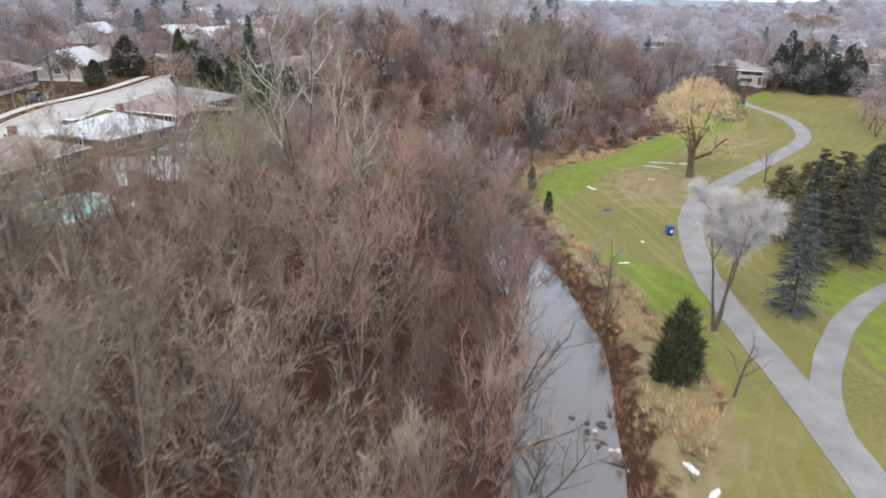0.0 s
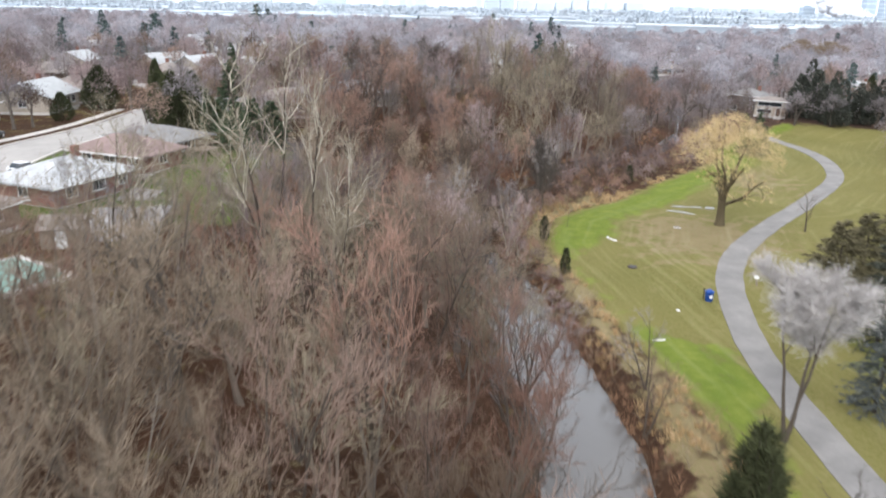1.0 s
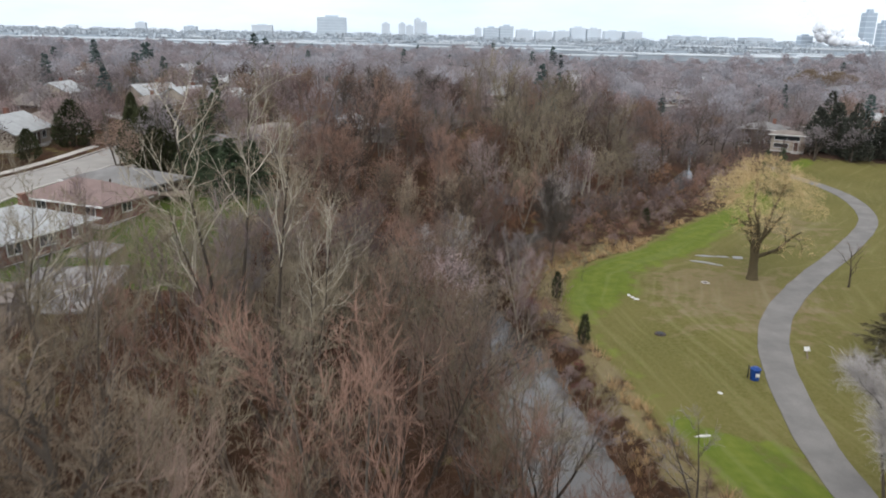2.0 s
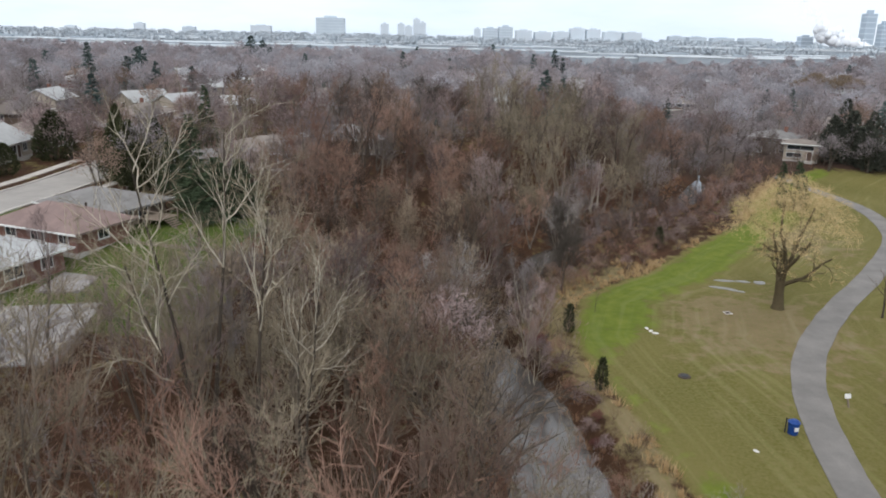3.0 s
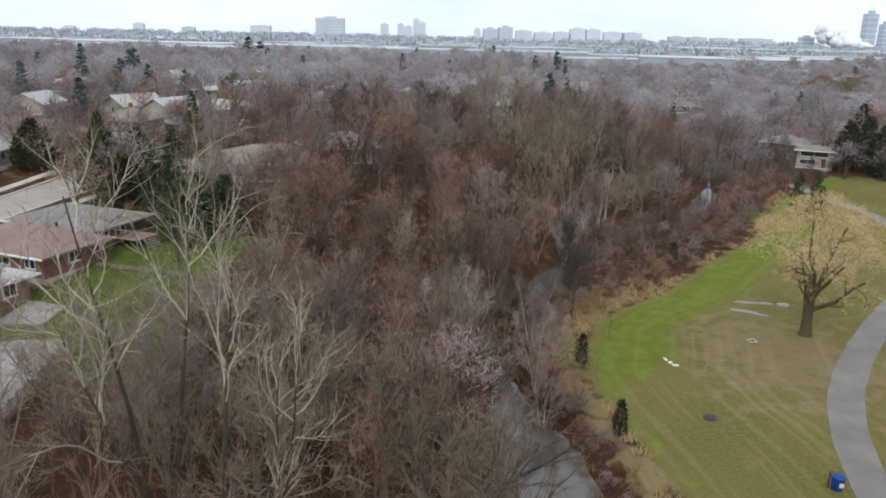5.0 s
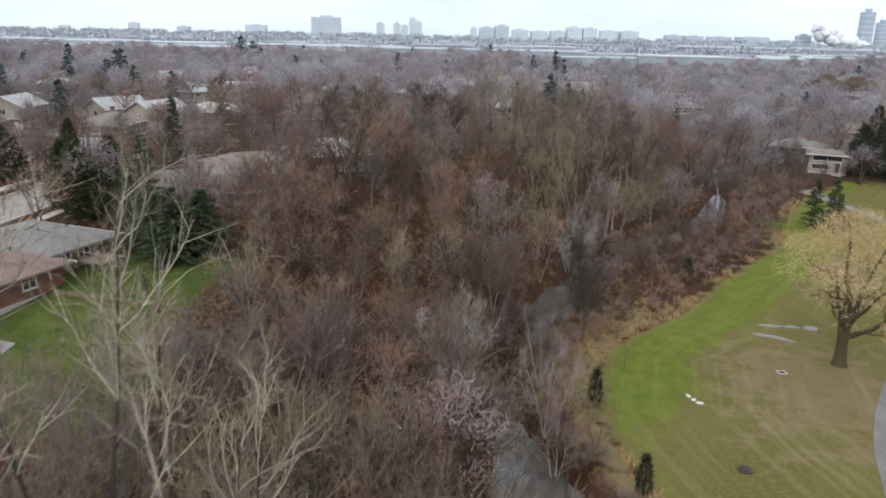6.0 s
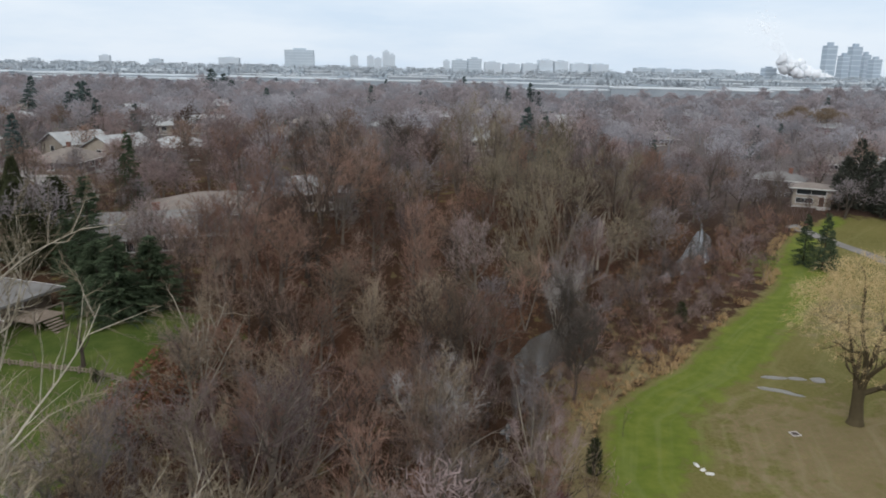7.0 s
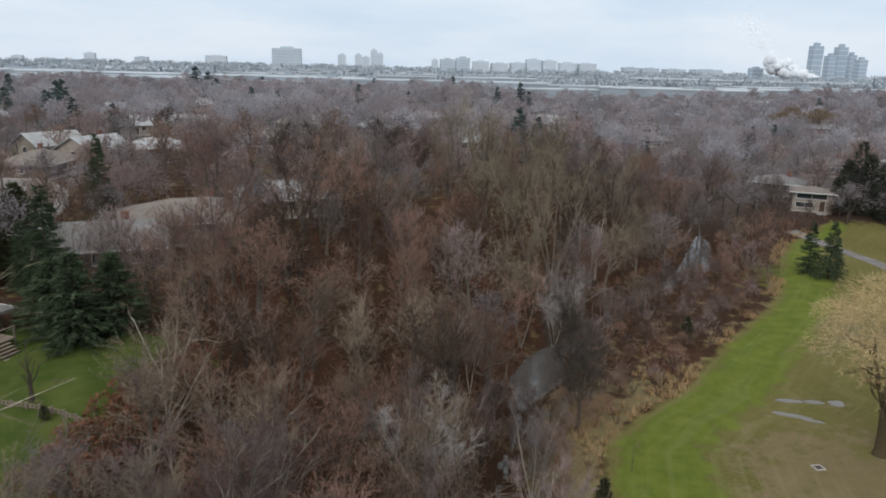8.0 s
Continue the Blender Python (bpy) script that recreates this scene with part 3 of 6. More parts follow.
def grow(seed, height=12.0, stems=1, lean=0.15, trunk_r=0.2, clear=0.3, limbs=9, limb_len=0.45, limb_angle=0.6, up1=0.12, subs=6, sub_len=0.42,
         sub_angle=0.55, up2=0.1, twigs=26, twig_len=1.1, twig_w=0.03, droop=0.0, spray=0.45, wood_sides=5, wob=0.13, limb_parts=None, bare=False, segs=4, sub_tubes=False):
    """Lists of verts and faces of a tree's trunk and limbs, and of its crown of branchlets and twigs."""
    rng = random.Random(seed)
    TV, TF, CV, CF = [], [], [], []
    for s in range(stems):
        a = 2 * math.pi * (s + rng.random() * 0.6) / stems
        d = Vector((math.cos(a) * lean, math.sin(a) * lean, 1)).normalized() if stems > 1 else bend(Vector((0, 0, 1)), rng, 0.05)
        h = height * (rng.uniform(0.75, 1.0) if stems > 1 else 0.9)
        n = 6
        pts, dl = limb_line(Vector((0, 0, -0.3)), d, h, n, rng, 0.06, 0.04)
        r0 = trunk_r * (0.75 if stems > 1 else 1)
        radii = [r0 * (1.25 if i == 0 else 1) * (1 - 0.82 * i / n) for i in range(n + 1)]
        tube(TV, TF, pts, radii, wood_sides)
        count = max(3, round(limbs / stems))
        for k in range(count):
            f = clear + (1 - clear) * (k + rng.random()) / count
            i = min(int(f * n), n - 1)
            p = pts[i].lerp(pts[i + 1], f * n - i)
            td = (pts[i + 1] - pts[i]).normalized()
            ld = off_axis(td, limb_angle * rng.uniform(0.7, 1.3), rng)
            ll = height * limb_len * rng.uniform(0.7, 1.15) * (1.15 - 0.6 * f)
            lp, le = limb_line(p, ld, ll, segs, rng, wob, up1 * 4 / segs)
            lr = r0 * 0.42 * (1.1 - 0.6 * f)
            if limb_parts is None:
                tube(TV, TF, lp, [lr * (1 - 0.8 * j / segs) for j in range(segs + 1)], 4)
            else:
                limb_parts.append(([], []))
                tube(*limb_parts[-1], lp, [lr * (1 - 0.8 * j / segs) for j in range(segs + 1)], 5)
            for q in range(subs):
                g = 0.2 + 0.8 * (q + rng.random()) / subs
                j = min(int(g * segs), segs - 1)
                sp = lp[j].lerp(lp[j + 1], g * segs - j)
                sd = off_axis((lp[j + 1] - lp[j]).normalized(), sub_angle * rng.uniform(0.6, 1.4), rng)
                sl = ll * sub_len * rng.uniform(0.6, 1.2)
                bp, be = limb_line(sp, sd, sl, 2, rng, 0.12, up2 - droop)
                if limb_parts is not None:
                    tube(*limb_parts[-1], bp, [lr * 0.4, lr * 0.26, lr * 0.08], 3)
                elif sub_tubes:
                    tube(TV, TF, bp, [lr * 0.5, lr * 0.32, lr * 0.1], 3)
                elif not bare:
                    tube(CV, CF, bp, [lr * 0.45, lr * 0.3, lr * 0.1], 3)
                for w in range(max(1, round(twigs * 0.26))):
                    v = rng.random()
                    tp = bp[0].lerp(bp[1], v * 2) if v < 0.5 else bp[1].lerp(bp[2], v * 2 - 1)
                    tdir = bend(be, rng, spray, up2 - 2.2 * droop)
                    tl = twig_len * rng.uniform(0.6, 1.3)
                    sliver(CV, CF, tp, tdir, tl, twig_w * rng.uniform(0.8, 1.3), rng)
                    for u in range(4):
                        ud = bend(off_axis(tdir, rng.uniform(0.35, 0.9), rng), rng, 0.1, 0.6 * up2 - droop)
                        sliver(CV, CF, tp + tdir * tl * (0.25 + 0.18 * u), ud, tl * rng.uniform(0.3, 0.6), twig_w * rng.uniform(0.6, 0.95), rng)
    return TV, TF, CV, CF


def tree_thing(name, label, category, group, trunk, crown, bark_m, twig_m):
    e = new(name)
    e.empty_display_size = 0.5
    tagged(e, label, category, group)
    for pname, (V, F), m in (("trunk", trunk, bark_m), ("crown", crown, twig_m)):
        o = new(pname, mesh_thing(pname, V, F, m))
        o.parent = e
    return e


def placed(x, y, turn=0.0, size=1.0, tall=1.0, dz=0.0, lean=(0, 0)):
    m = pose(x, y, land_at(x, y) + dz, lean[0], lean[1], turn)
    return m @ Matrix.Diagonal((size, size, size * tall, 1))


def scatter(seed, inside, spacing, x0, y0, x1, y1, tries=8000):
    """Random points no nearer to one another than spacing, where inside(x, y)."""
    rng, pts, cells = random.Random(seed), [], {}
    for _ in range(tries):
        x, y = rng.uniform(x0, x1), rng.uniform(y0, y1)
        if not inside(x, y):
            continue
        cx, cy = int(x // spacing), int(y // spacing)
        if any((px - x) ** 2 + (py - y) ** 2 < spacing ** 2 for i in (-1, 0, 1) for j in (-1, 0, 1) for px, py in cells.get((cx + i, cy + j), ())):
            continue
        cells.setdefault((cx, cy), []).append((x, y))
        pts.append((x, y))
    return pts


def joined(name, items, material, label, category):
    """ONE object of kind stuff: many copies (verts, faces array, matrix) in a single mesh."""
    allv, allf, tones, start = [], [], [], 0
    rng = random.Random(len(items))
    for V, F, m in items:
        tones.append(np.full(len(V), rng.random()))
        M = np.array(m)
        allv.append(V @ M[:3, :3].T + M[:3, 3])
        allf.append(F + start)
        start += len(V)
    V, F = np.concatenate(allv), np.concatenate(allf)
    me = bpy.data.meshes.new(name)
    me.vertices.add(len(V))
    me.vertices.foreach_set("co", V.ravel().astype(np.float32))
    me.loops.add(F.size)
    me.loops.foreach_set("vertex_index", F.ravel().astype(np.int32))
    me.polygons.add(len(F))
    me.polygons.foreach_set("loop_start", np.arange(0, F.size, F.shape[1], dtype=np.int32))
    me.update(calc_edges=True)
    me.attributes.new("tone", "FLOAT", "POINT").data.foreach_set("value", np.concatenate(tones).astype(np.float32))
    me.materials.append(material)
    return tagged(new(name, me), label, category, kind="stuff")


def as_tris(*pairs):
    """Verts and triangles as arrays, from lists of verts and faces."""
    V, F = [], []
    for vs, fs in pairs:
        b = len(V)
        V += vs
        for f in fs:
            F.append((f[0] + b, f[1] + b, f[2] + b))
            if len(f) == 4:
                F.append((f[0] + b, f[2] + b, f[3] + b))
    return np.array(V, float), np.array(F, int)


def conifer(seed, height, radius, tiers, boughs, needles, width=0.12, droop=0.25, top=0.02, skirt=0.06):
    """A spruce: a straight trunk and tiers of drooping boughs set with needles."""
    rng = random.Random(seed)
    TV, TF, CV, CF = [], [], [], []
    tube(TV, TF, [(0, 0, -0.2), (0, 0, height * 0.5), (0.05, 0, height)], [height * 0.016, height * 0.01, 0.02], 6)
    for t in range(tiers):
        f = t / (tiers - 1)
        z = height * (skirt + (0.98 - skirt) * f)
        r = radius * ((1 - f) ** 0.85 + top) * rng.uniform(0.82, 1.12)
        for b in range(max(4, round(boughs * (1 - 0.5 * f)))):
            a = rng.uniform(0, 2 * math.pi)
            out = Vector((math.cos(a), math.sin(a), 0))
            ln = r * rng.uniform(0.7, 1.15)
            p0, d = Vector((0, 0, max(0.3, z + rng.uniform(-0.6, 0.6) * height / tiers))), (out + Vector((0, 0, -droop + 0.3 * f))).normalized()
            p1 = p0 + d * ln
            tube(CV, CF, [p0, p1], [0.03, 0.008], 3)
            side = d.cross(Vector((0, 0, 1))).normalized()
            for k in range(needles):
                g = 0.15 + 0.85 * rng.random()
                nd = (d * rng.uniform(0.3, 1) + side * rng.uniform(-1, 1) * (1.1 - 0.5 * g) + Vector((0, 0, rng.uniform(-0.55, 0.15)))).normalized()
                sliver(CV, CF, p0.lerp(p1, g), nd, (0.3 + 0.35 * (1 - g)) * (0.5 + radius * 0.3), width * rng.uniform(0.7, 1.4), rng)
    return TV, TF, CV, CF


def bushy(seed, height, radius, count, width=0.1, length=0.45, shape=0.75, stems=5):
    """A dense evergreen: many small sprays over an egg-shaped body, with stems inside."""
    rng = random.Random(seed)
    TV, TF, CV, CF = [], [], [], []
    for s in range(stems):
        a = 2 * math.pi * s / stems
        tube(TV, TF, [(0, 0, -0.2), (0.3 * radius * math.cos(a), 0.3 * radius * math.sin(a), height * 0.5), (0.25 * radius * math.cos(a), 0.25 * radius * math.sin(a), height * 0.88)], [0.09, 0.05, 0.02], 5)
    lobes = [(rng.uniform(0, 2 * math.pi), rng.uniform(0.05, 0.95), rng.uniform(0.6, 1.25)) for _ in range(18)]
    for k in range(count):
        a, f = rng.uniform(0, 2 * math.pi), rng.random() ** 0.9
        r = radius * (min(1, (f + 0.06) * 4) ** 0.5) * max(0.05, 1 - f ** 2.2) ** shape
        la, lf, lr = min(lobes, key=lambda q: abs(math.remainder(a - q[0], 2 * math.pi)) + 2 * abs(f - q[1]))
        r *= lr * (0.55 + 0.45 * rng.random() ** 0.5)
        out = Vector((math.cos(a), math.sin(a), 0))
        d = (out * rng.uniform(0.2, 1) + Vector((rng.gauss(0, 0.3), rng.gauss(0, 0.3), rng.uniform(0.0, 1.1)))).normalized()
        sliver(CV, CF, out * r + Vector((0, 0, height * f * 0.97)), d, length * rng.uniform(0.5, 1.3), width * rng.uniform(0.7, 1.5), rng)
    return TV, TF, CV, CF


def dome_twigs(V, F, seed, h, r, count, length, width, low=0.3, heads=5):
    """Fine twigs over the outer shell of a rounded crown made of several heads, pointing up and out."""
    rng = random.Random(seed)
    lobes = []
    for k in range(heads):
        a, q = 2 * math.pi * (k + rng.random() * 0.7) / heads, rng.uniform(0.25, 0.72) if k else 0.0
        lobes.append((Vector((math.cos(a) * q * r, math.sin(a) * q * r, h * (0.8 - 0.42 * q + rng.uniform(-0.1, 0.06)))), rng.uniform(0.75, 1.2)))
    for k in range(count):
        c, size = lobes[k % heads]
        v = Vector((rng.gauss(0, 1), rng.gauss(0, 1), rng.gauss(0, 1) + 0.7)).normalized()
        p = c + Vector((v.x * r * 0.42, v.y * r * 0.42, v.z * h * 0.14)) * size * rng.random() ** 0.3
        d = (v * 0.9 + Vector((rng.gauss(0, 0.3), rng.gauss(0, 0.3), 0.4))).normalized()
        ln = length * rng.uniform(0.5, 1.1)
        sliver(V, F, p, d, ln, width * rng.uniform(0.6, 1.0), rng)
        for u in range(2):
            sliver(V, F, p + d * ln * (0.2 + 0.3 * u), off_axis(d, rng.uniform(0.5, 1.0), rng), ln * rng.uniform(0.4, 0.7), width * rng.uniform(0.6, 0.9), rng)


def shell_twigs(V, F, seed, h, r, count, length, width, heads=8):
    """Sprays of twigs as small blades lying over the lobes of a rounded crown."""
    rng = random.Random(seed)
    lobes = []
    for k in range(heads):
        a, q = 2.4 * k + rng.uniform(-0.4, 0.4), math.sqrt(k / heads)
        lobes.append((Vector((math.cos(a) * q * r * 0.72, math.sin(a) * q * r * 0.72, h * (0.82 - 0.36 * q * q + rng.uniform(-0.07, 0.05)))), rng.uniform(0.75, 1.2)))
    for k in range(count):
        c, size = lobes[k % heads]
        v = Vector((rng.gauss(0, 1), rng.gauss(0, 1), rng.gauss(0, 1) + 0.35)).normalized()
        p = c + Vector((v.x * r * 0.36, v.y * r * 0.36, v.z * h * 0.15)) * size * rng.uniform(0.35, 1.05)
        n = (v + Vector((rng.gauss(0, 1), rng.gauss(0, 1), rng.gauss(0, 1))) * 0.22).normalized()
        d = (off_axis(n, math.pi / 2, rng) + Vector((0, 0, 0.5)) + v * 0.25).normalized()
        w = d.cross(n).normalized() * width * rng.uniform(0.35, 0.65)
        b = len(V)
        V += [tuple(p - w), tuple(p + w), tuple(p + d * length * rng.uniform(0.6, 1.2))]
        F.append((b, b + 1, b + 2))


# ---- where the houses stand: kind, place, turn ----
spots = [(1, -82, 147, 95), (0, -84, 164, 92), (0, -80, 199, 90), (0, -86, 128, 95), (2, -88, 110, 95), (0, -92, 92, 95), (1, -93, 228, 60), (1, -80, 222, 70), (2, -67, 224, 20), (1, -98, 284, 20), (1, -84, 292, 15), (0, -108, 196, 95), (1, -118, 226, 95),
         (0, -50, 262, 10), (0, -52, 306, 30), (0, -54, 330, 20), (2, -24, 300, 25), (1, -54, 458, 0), (1, -116, 399, 20), (0, 7, 382, 10), (1, 36, 330, 20), (2, 118, 262, -10), (0, 140, 280, -10), (0, 106, 270, -15), (1, 150, 330, 0), (0, 80, 360, 0),
         (1, 210, 573, 0), (2, -150, 300, 80), (0, -170, 340, 60), (3, -190, 420, 20), (1, -130, 350, 60), (0, -20, 520, 0), (1, 60, 560, 0), (2, 130, 480, 0), (1, -230, 480, 30), (0, -90, 520, 20), (3, 250, 430, 0), (1, 300, 520, 0), (0, -280, 560, 10), (1, 20, 470, 10), (2, 170, 400, 10), (2, -10, 350, 15)]
HOMES = [(-47.7, 95.0), (-45.6, 106.6), (-45.0, 114.6), (-49.2, 74.5), (-41.0, 140.0), (-35.0, 152.0), (-27.0, 167.5), (73.2, 212.5), (74.5, 227.0), (107.0, 226.0), (-1.0, 258.0), (-38, 65), (-37, 76), (-37, 81.5)] + [(q[1], q[2]) for q in spots]

# ---- the woods ----
SPECIES = {
    "upright": dict(height=14, stems=2, lean=0.2, trunk_r=0.17, clear=0.3, limbs=16, limb_len=0.38, limb_angle=0.5, up1=0.16, subs=5, sub_len=0.45, sub_angle=0.65, up2=0.22, twigs=25, twig_len=1.3, twig_w=0.035, spray=0.5, wob=0.2),
    "brush": dict(height=12, stems=4, lean=0.34, trunk_r=0.14, clear=0.28, limbs=16, limb_len=0.38, limb_angle=0.5, up1=0.16, subs=5, sub_len=0.5, sub_angle=0.65, up2=0.2, twigs=25, twig_len=1.25, twig_w=0.035, spray=0.5, wob=0.2),
    "dome": dict(height=11.5, stems=1, trunk_r=0.34, clear=0.25, limbs=16, limb_len=0.6, limb_angle=0.85, up1=0.14, subs=7, sub_len=0.42, sub_angle=0.65, up2=0.14, twigs=19, twig_len=1.15, twig_w=0.046, spray=0.6, wob=0.2),
    "open": dict(height=14, stems=2, lean=0.2, trunk_r=0.17, clear=0.3, limbs=10, limb_len=0.42, limb_angle=0.55, up1=0.12, subs=6, sub_len=0.42, sub_angle=0.65, up2=0.15, twigs=9, twig_len=0.9, twig_w=0.028, spray=0.5, wob=0.2),
    "thicket": dict(height=5.0, stems=5, lean=0.45, bare=True, wood_sides=3, trunk_r=0.06, clear=0.2, limbs=10, limb_len=0.42, limb_angle=0.5, up1=0.12, subs=2, sub_len=0.5, sub_angle=0.6, up2=0.2, twigs=5, twig_len=1.05, twig_w=0.062, spray=0.6),
}
TINTS = {"tan": (M_BARK_BEIGE, M_TWIG_TAN, "tan-brown"), "grey": (M_BARK_GREY, M_TWIG_GREY, "grey"), "red": (M_BARK_BEIGE, M_TWIG_RED, "reddish-brown"),
         "brown": (M_BARK_DARK, M_TWIG_BROWN, "dark brown"), "olive": (M_BARK_GREY, M_TWIG_OLIVE, "olive-brown"), "pale": (M_BARK_PALE, M_TWIG_GREY, "pale grey"), "mauve": (M_BARK_BEIGE, M_TWIG_MAUVE, "mauve-grey"), "beige": (M_BARK_PALE, M_TWIG_TAN, "pale tan"), "haze": (M_BARK_GREY, M_TWIG_HAZE, "haze-tinted lilac-grey")}
GROWN, PROTO = {}, {}
for kind_name, spec_args in SPECIES.items():
    for v in range(3):
        GROWN[kind_name, v] = grow(300 + 31 * len(kind_name) + 17 * v, sub_tubes=kind_name in ("dome", "brush"), **spec_args)
for v in range(3):
    dome_twigs(GROWN["dome", v][2], GROWN["dome", v][3], 80 + v, 11.5, 4.8, 280, 0.9, 0.06, 0.3, 9)
    dome_twigs(GROWN["brush", v][2], GROWN["brush", v][3], 90 + v, 12.0, 3.9, 120, 0.9, 0.055, 0.35, 8)
mid_ball = [grow(700 + v, height=12.0, stems=1 + v % 2, trunk_r=0.3, clear=0.28, limbs=9, limb_len=0.5, limb_angle=0.8, up1=0.14, subs=3, sub_len=0.5, up2=0.15, twigs=6, twig_len=1.15, twig_w=0.06, spray=0.6, wood_sides=4, wob=0.25, sub_tubes=True, segs=3) for v in range(4)]
far_ball = [grow(900 + v, height=11, stems=1, trunk_r=0.25, clear=0.3, limbs=5, limb_len=0.5, limb_angle=0.8, subs=2, sub_len=0.5, up2=0.1, twigs=2, twig_len=1.3, twig_w=0.14, spray=0.8, wood_sides=3, bare=True, segs=2) for v in range(4)]
for v in range(4):
    shell_twigs(mid_ball[v][2], mid_ball[v][3], 40 + v, 11.5, 5.0, 700, 0.85, 0.17, 10)
    dome_twigs(mid_ball[v][2], mid_ball[v][3], 40 + v, 11.5, 4.8, 60, 1.0, 0.1, 0.3, 9)
    shell_twigs(far_ball[v][2], far_ball[v][3], 60 + v, 11.5, 5.4, 430, 0.9, 0.3, 10)


def bare_tree(kind_name, v, tint, m):
    key = kind_name, v, tint
    if key not in PROTO:
        tv, tf, cv, cf = GROWN[kind_name, v]
        bark_m, twig_m, word = TINTS[tint]
        shape = {"upright": "tall bare tree with upswept %s twigs in the wood", "brush": "multi-stemmed bare tree with %s twigs in the wood", "dome": "round-crowned bare tree with dense %s twigs",
                 "open": "slender bare tree with sparse %s branches", "thicket": "low multi-stemmed bare shrub with %s twigs"}[kind_name]
        e = tree_thing("bare_shrub" if kind_name == "thicket" else "bare_tree", shape % word, "shrub" if kind_name == "thicket" else "tree", "trees of the ravine wood", (tv, tf), (cv, cf), bark_m, twig_m)
        e.matrix_basis = m
        PROTO[key] = e
        return e
    return copy_thing(PROTO[key], m)


def in_wood(x, y):
    d = float(creek_off(x, y))
    if d > (-2.6 if 93 < y < 124 or 137 < y < 172 else (-7.6 if 66 < y < 90 else -5.2)) or y > 212:
        return False
    if -60 < x < -23 and 83 < y < 118:
        return False
    if y <= 83:
        return x > -33 + 0.05 * (83 - y)
    lim = np.interp(y, [83, 118, 118.1, 150, 175, 212], [-23, -23, -27, -24, -14, 0])
    return x > lim


pr = random.Random(5)
KEEP_OFF = [(-14.5, 66.5, 3.0), (-11.0, 68.0, 2.5), (-23, 71, 2.5)]


def wood_tint(x, y):
    """Tan by the near bank, russet lower down the slope, mauve-grey by the garden, olive-grey and haze-tinted on the
    far slope.
    """
    tone = noise.noise(Vector((x * 0.09, y * 0.07, 3.1))) + pr.gauss(0, 0.26)
    if y < 66:
        return "beige" if tone > 0.62 else ("tan" if tone > 0.0 else ("olive" if tone > -0.18 else ("brown" if tone > -0.4 else "red")))
    if y < 90:
        return "tan" if tone > 0.22 else ("olive" if tone > -0.02 else ("red" if tone > -0.25 else "brown"))
    if y < 118:
        return "mauve" if tone > 0.3 else ("tan" if tone > 0.16 else ("red" if tone > -0.2 else "brown"))
    if y < 146:
        return "tan" if tone > 0.4 else ("red" if tone > -0.05 else ("mauve" if tone > -0.18 else "brown"))
    if x > 0:
        return "olive" if tone > 0.0 else ("haze" if tone > -0.12 else ("red" if tone > -0.3 else "brown"))
    return "brown" if tone > 0.15 else ("haze" if tone > 0.0 else ("mauve" if tone > -0.15 else "red"))


def near_wood(x, y):
    """Dense by the creek, thinning towards the gardens."""
    if not in_wood(x, y):
        return False
    return True if x > -16 or y > 84 else pr.random() < 0.9


near_pts = [p for p in scatter(11, lambda x, y: y < 84 and near_wood(x, y), 3.9, -36, 21, 20, 84, 30000)]
far_pts = [p for p in scatter(12, lambda x, y: 83 <= y < 132 and in_wood(x, y), 3.8, -36, 83, 60, 132, 20000)]
far_pts += [p for p in scatter(13, lambda x, y: y >= 132 and in_wood(x, y), 5.8, -36, 132, 60, 212, 20000)]
wood_pts = sorted((p for p in near_pts + far_pts if all((p[0] - a) ** 2 + (p[1] - b) ** 2 > r * r for a, b, r in KEEP_OFF)), key=lambda p: p[1])
for x, y in wood_pts[:285]:
    edge = x < -16 and 58 < y < 84
    if edge:
        kind_name, tint, size = pr.choice(["open", "open", "upright", "brush"]), pr.choice(["grey", "tan", "tan", "mauve"]), pr.uniform(0.6, 0.9)
    else:
        kind_name = pr.choice(["upright", "upright", "brush", "brush", "dome"] if y < 70 else ["upright", "brush", "dome", "dome", "dome", "dome"])
        tint, size = wood_tint(x, y), pr.uniform(0.7, 1.12) * float(np.interp(y, [70, 86, 112, 150], [1.0, 0.8, 0.8, 1.0]))
    bare_tree(kind_name, pr.randrange(3), tint, placed(x, y, pr.uniform(0, 360), size, pr.uniform(0.85, 1.12), 0, (pr.gauss(0, 5), pr.gauss(0, 5))))
MID_TRI = [(as_tris((tv, tf)), as_tris((cv, cf))) for tv, tf, cv, cf in mid_ball]
FINE_TRI = []
for v in range(4):
    hv, hf = [], []
    dome_twigs(hv, hf, 240 + v, 11.5, 4.8, 300, 0.95, 0.06, 0.3, 9)
    shell_twigs(hv, hf, 250 + v, 11.5, 4.9, 520, 0.9, 0.13, 10)
    FINE_TRI.append((MID_TRI[v][0], as_tris((hv, hf))))
mid_trunks = []
mid_items = {k: [] for k in TINTS}
for x, y in wood_pts[285:]:
    size = pr.uniform(0.65, 1.0) * (0.95 if y < 130 else (1.3 if x > 2 else 1.08))
    wood, twigs = (FINE_TRI if y < 145 else MID_TRI)[pr.randrange(4)]
    m = placed(x, y, pr.uniform(0, 360), size, pr.uniform(0.85, 1.1))
    mid_trunks.append((*wood, m))
    mid_items[wood_tint(x, y)].append((*twigs, m))
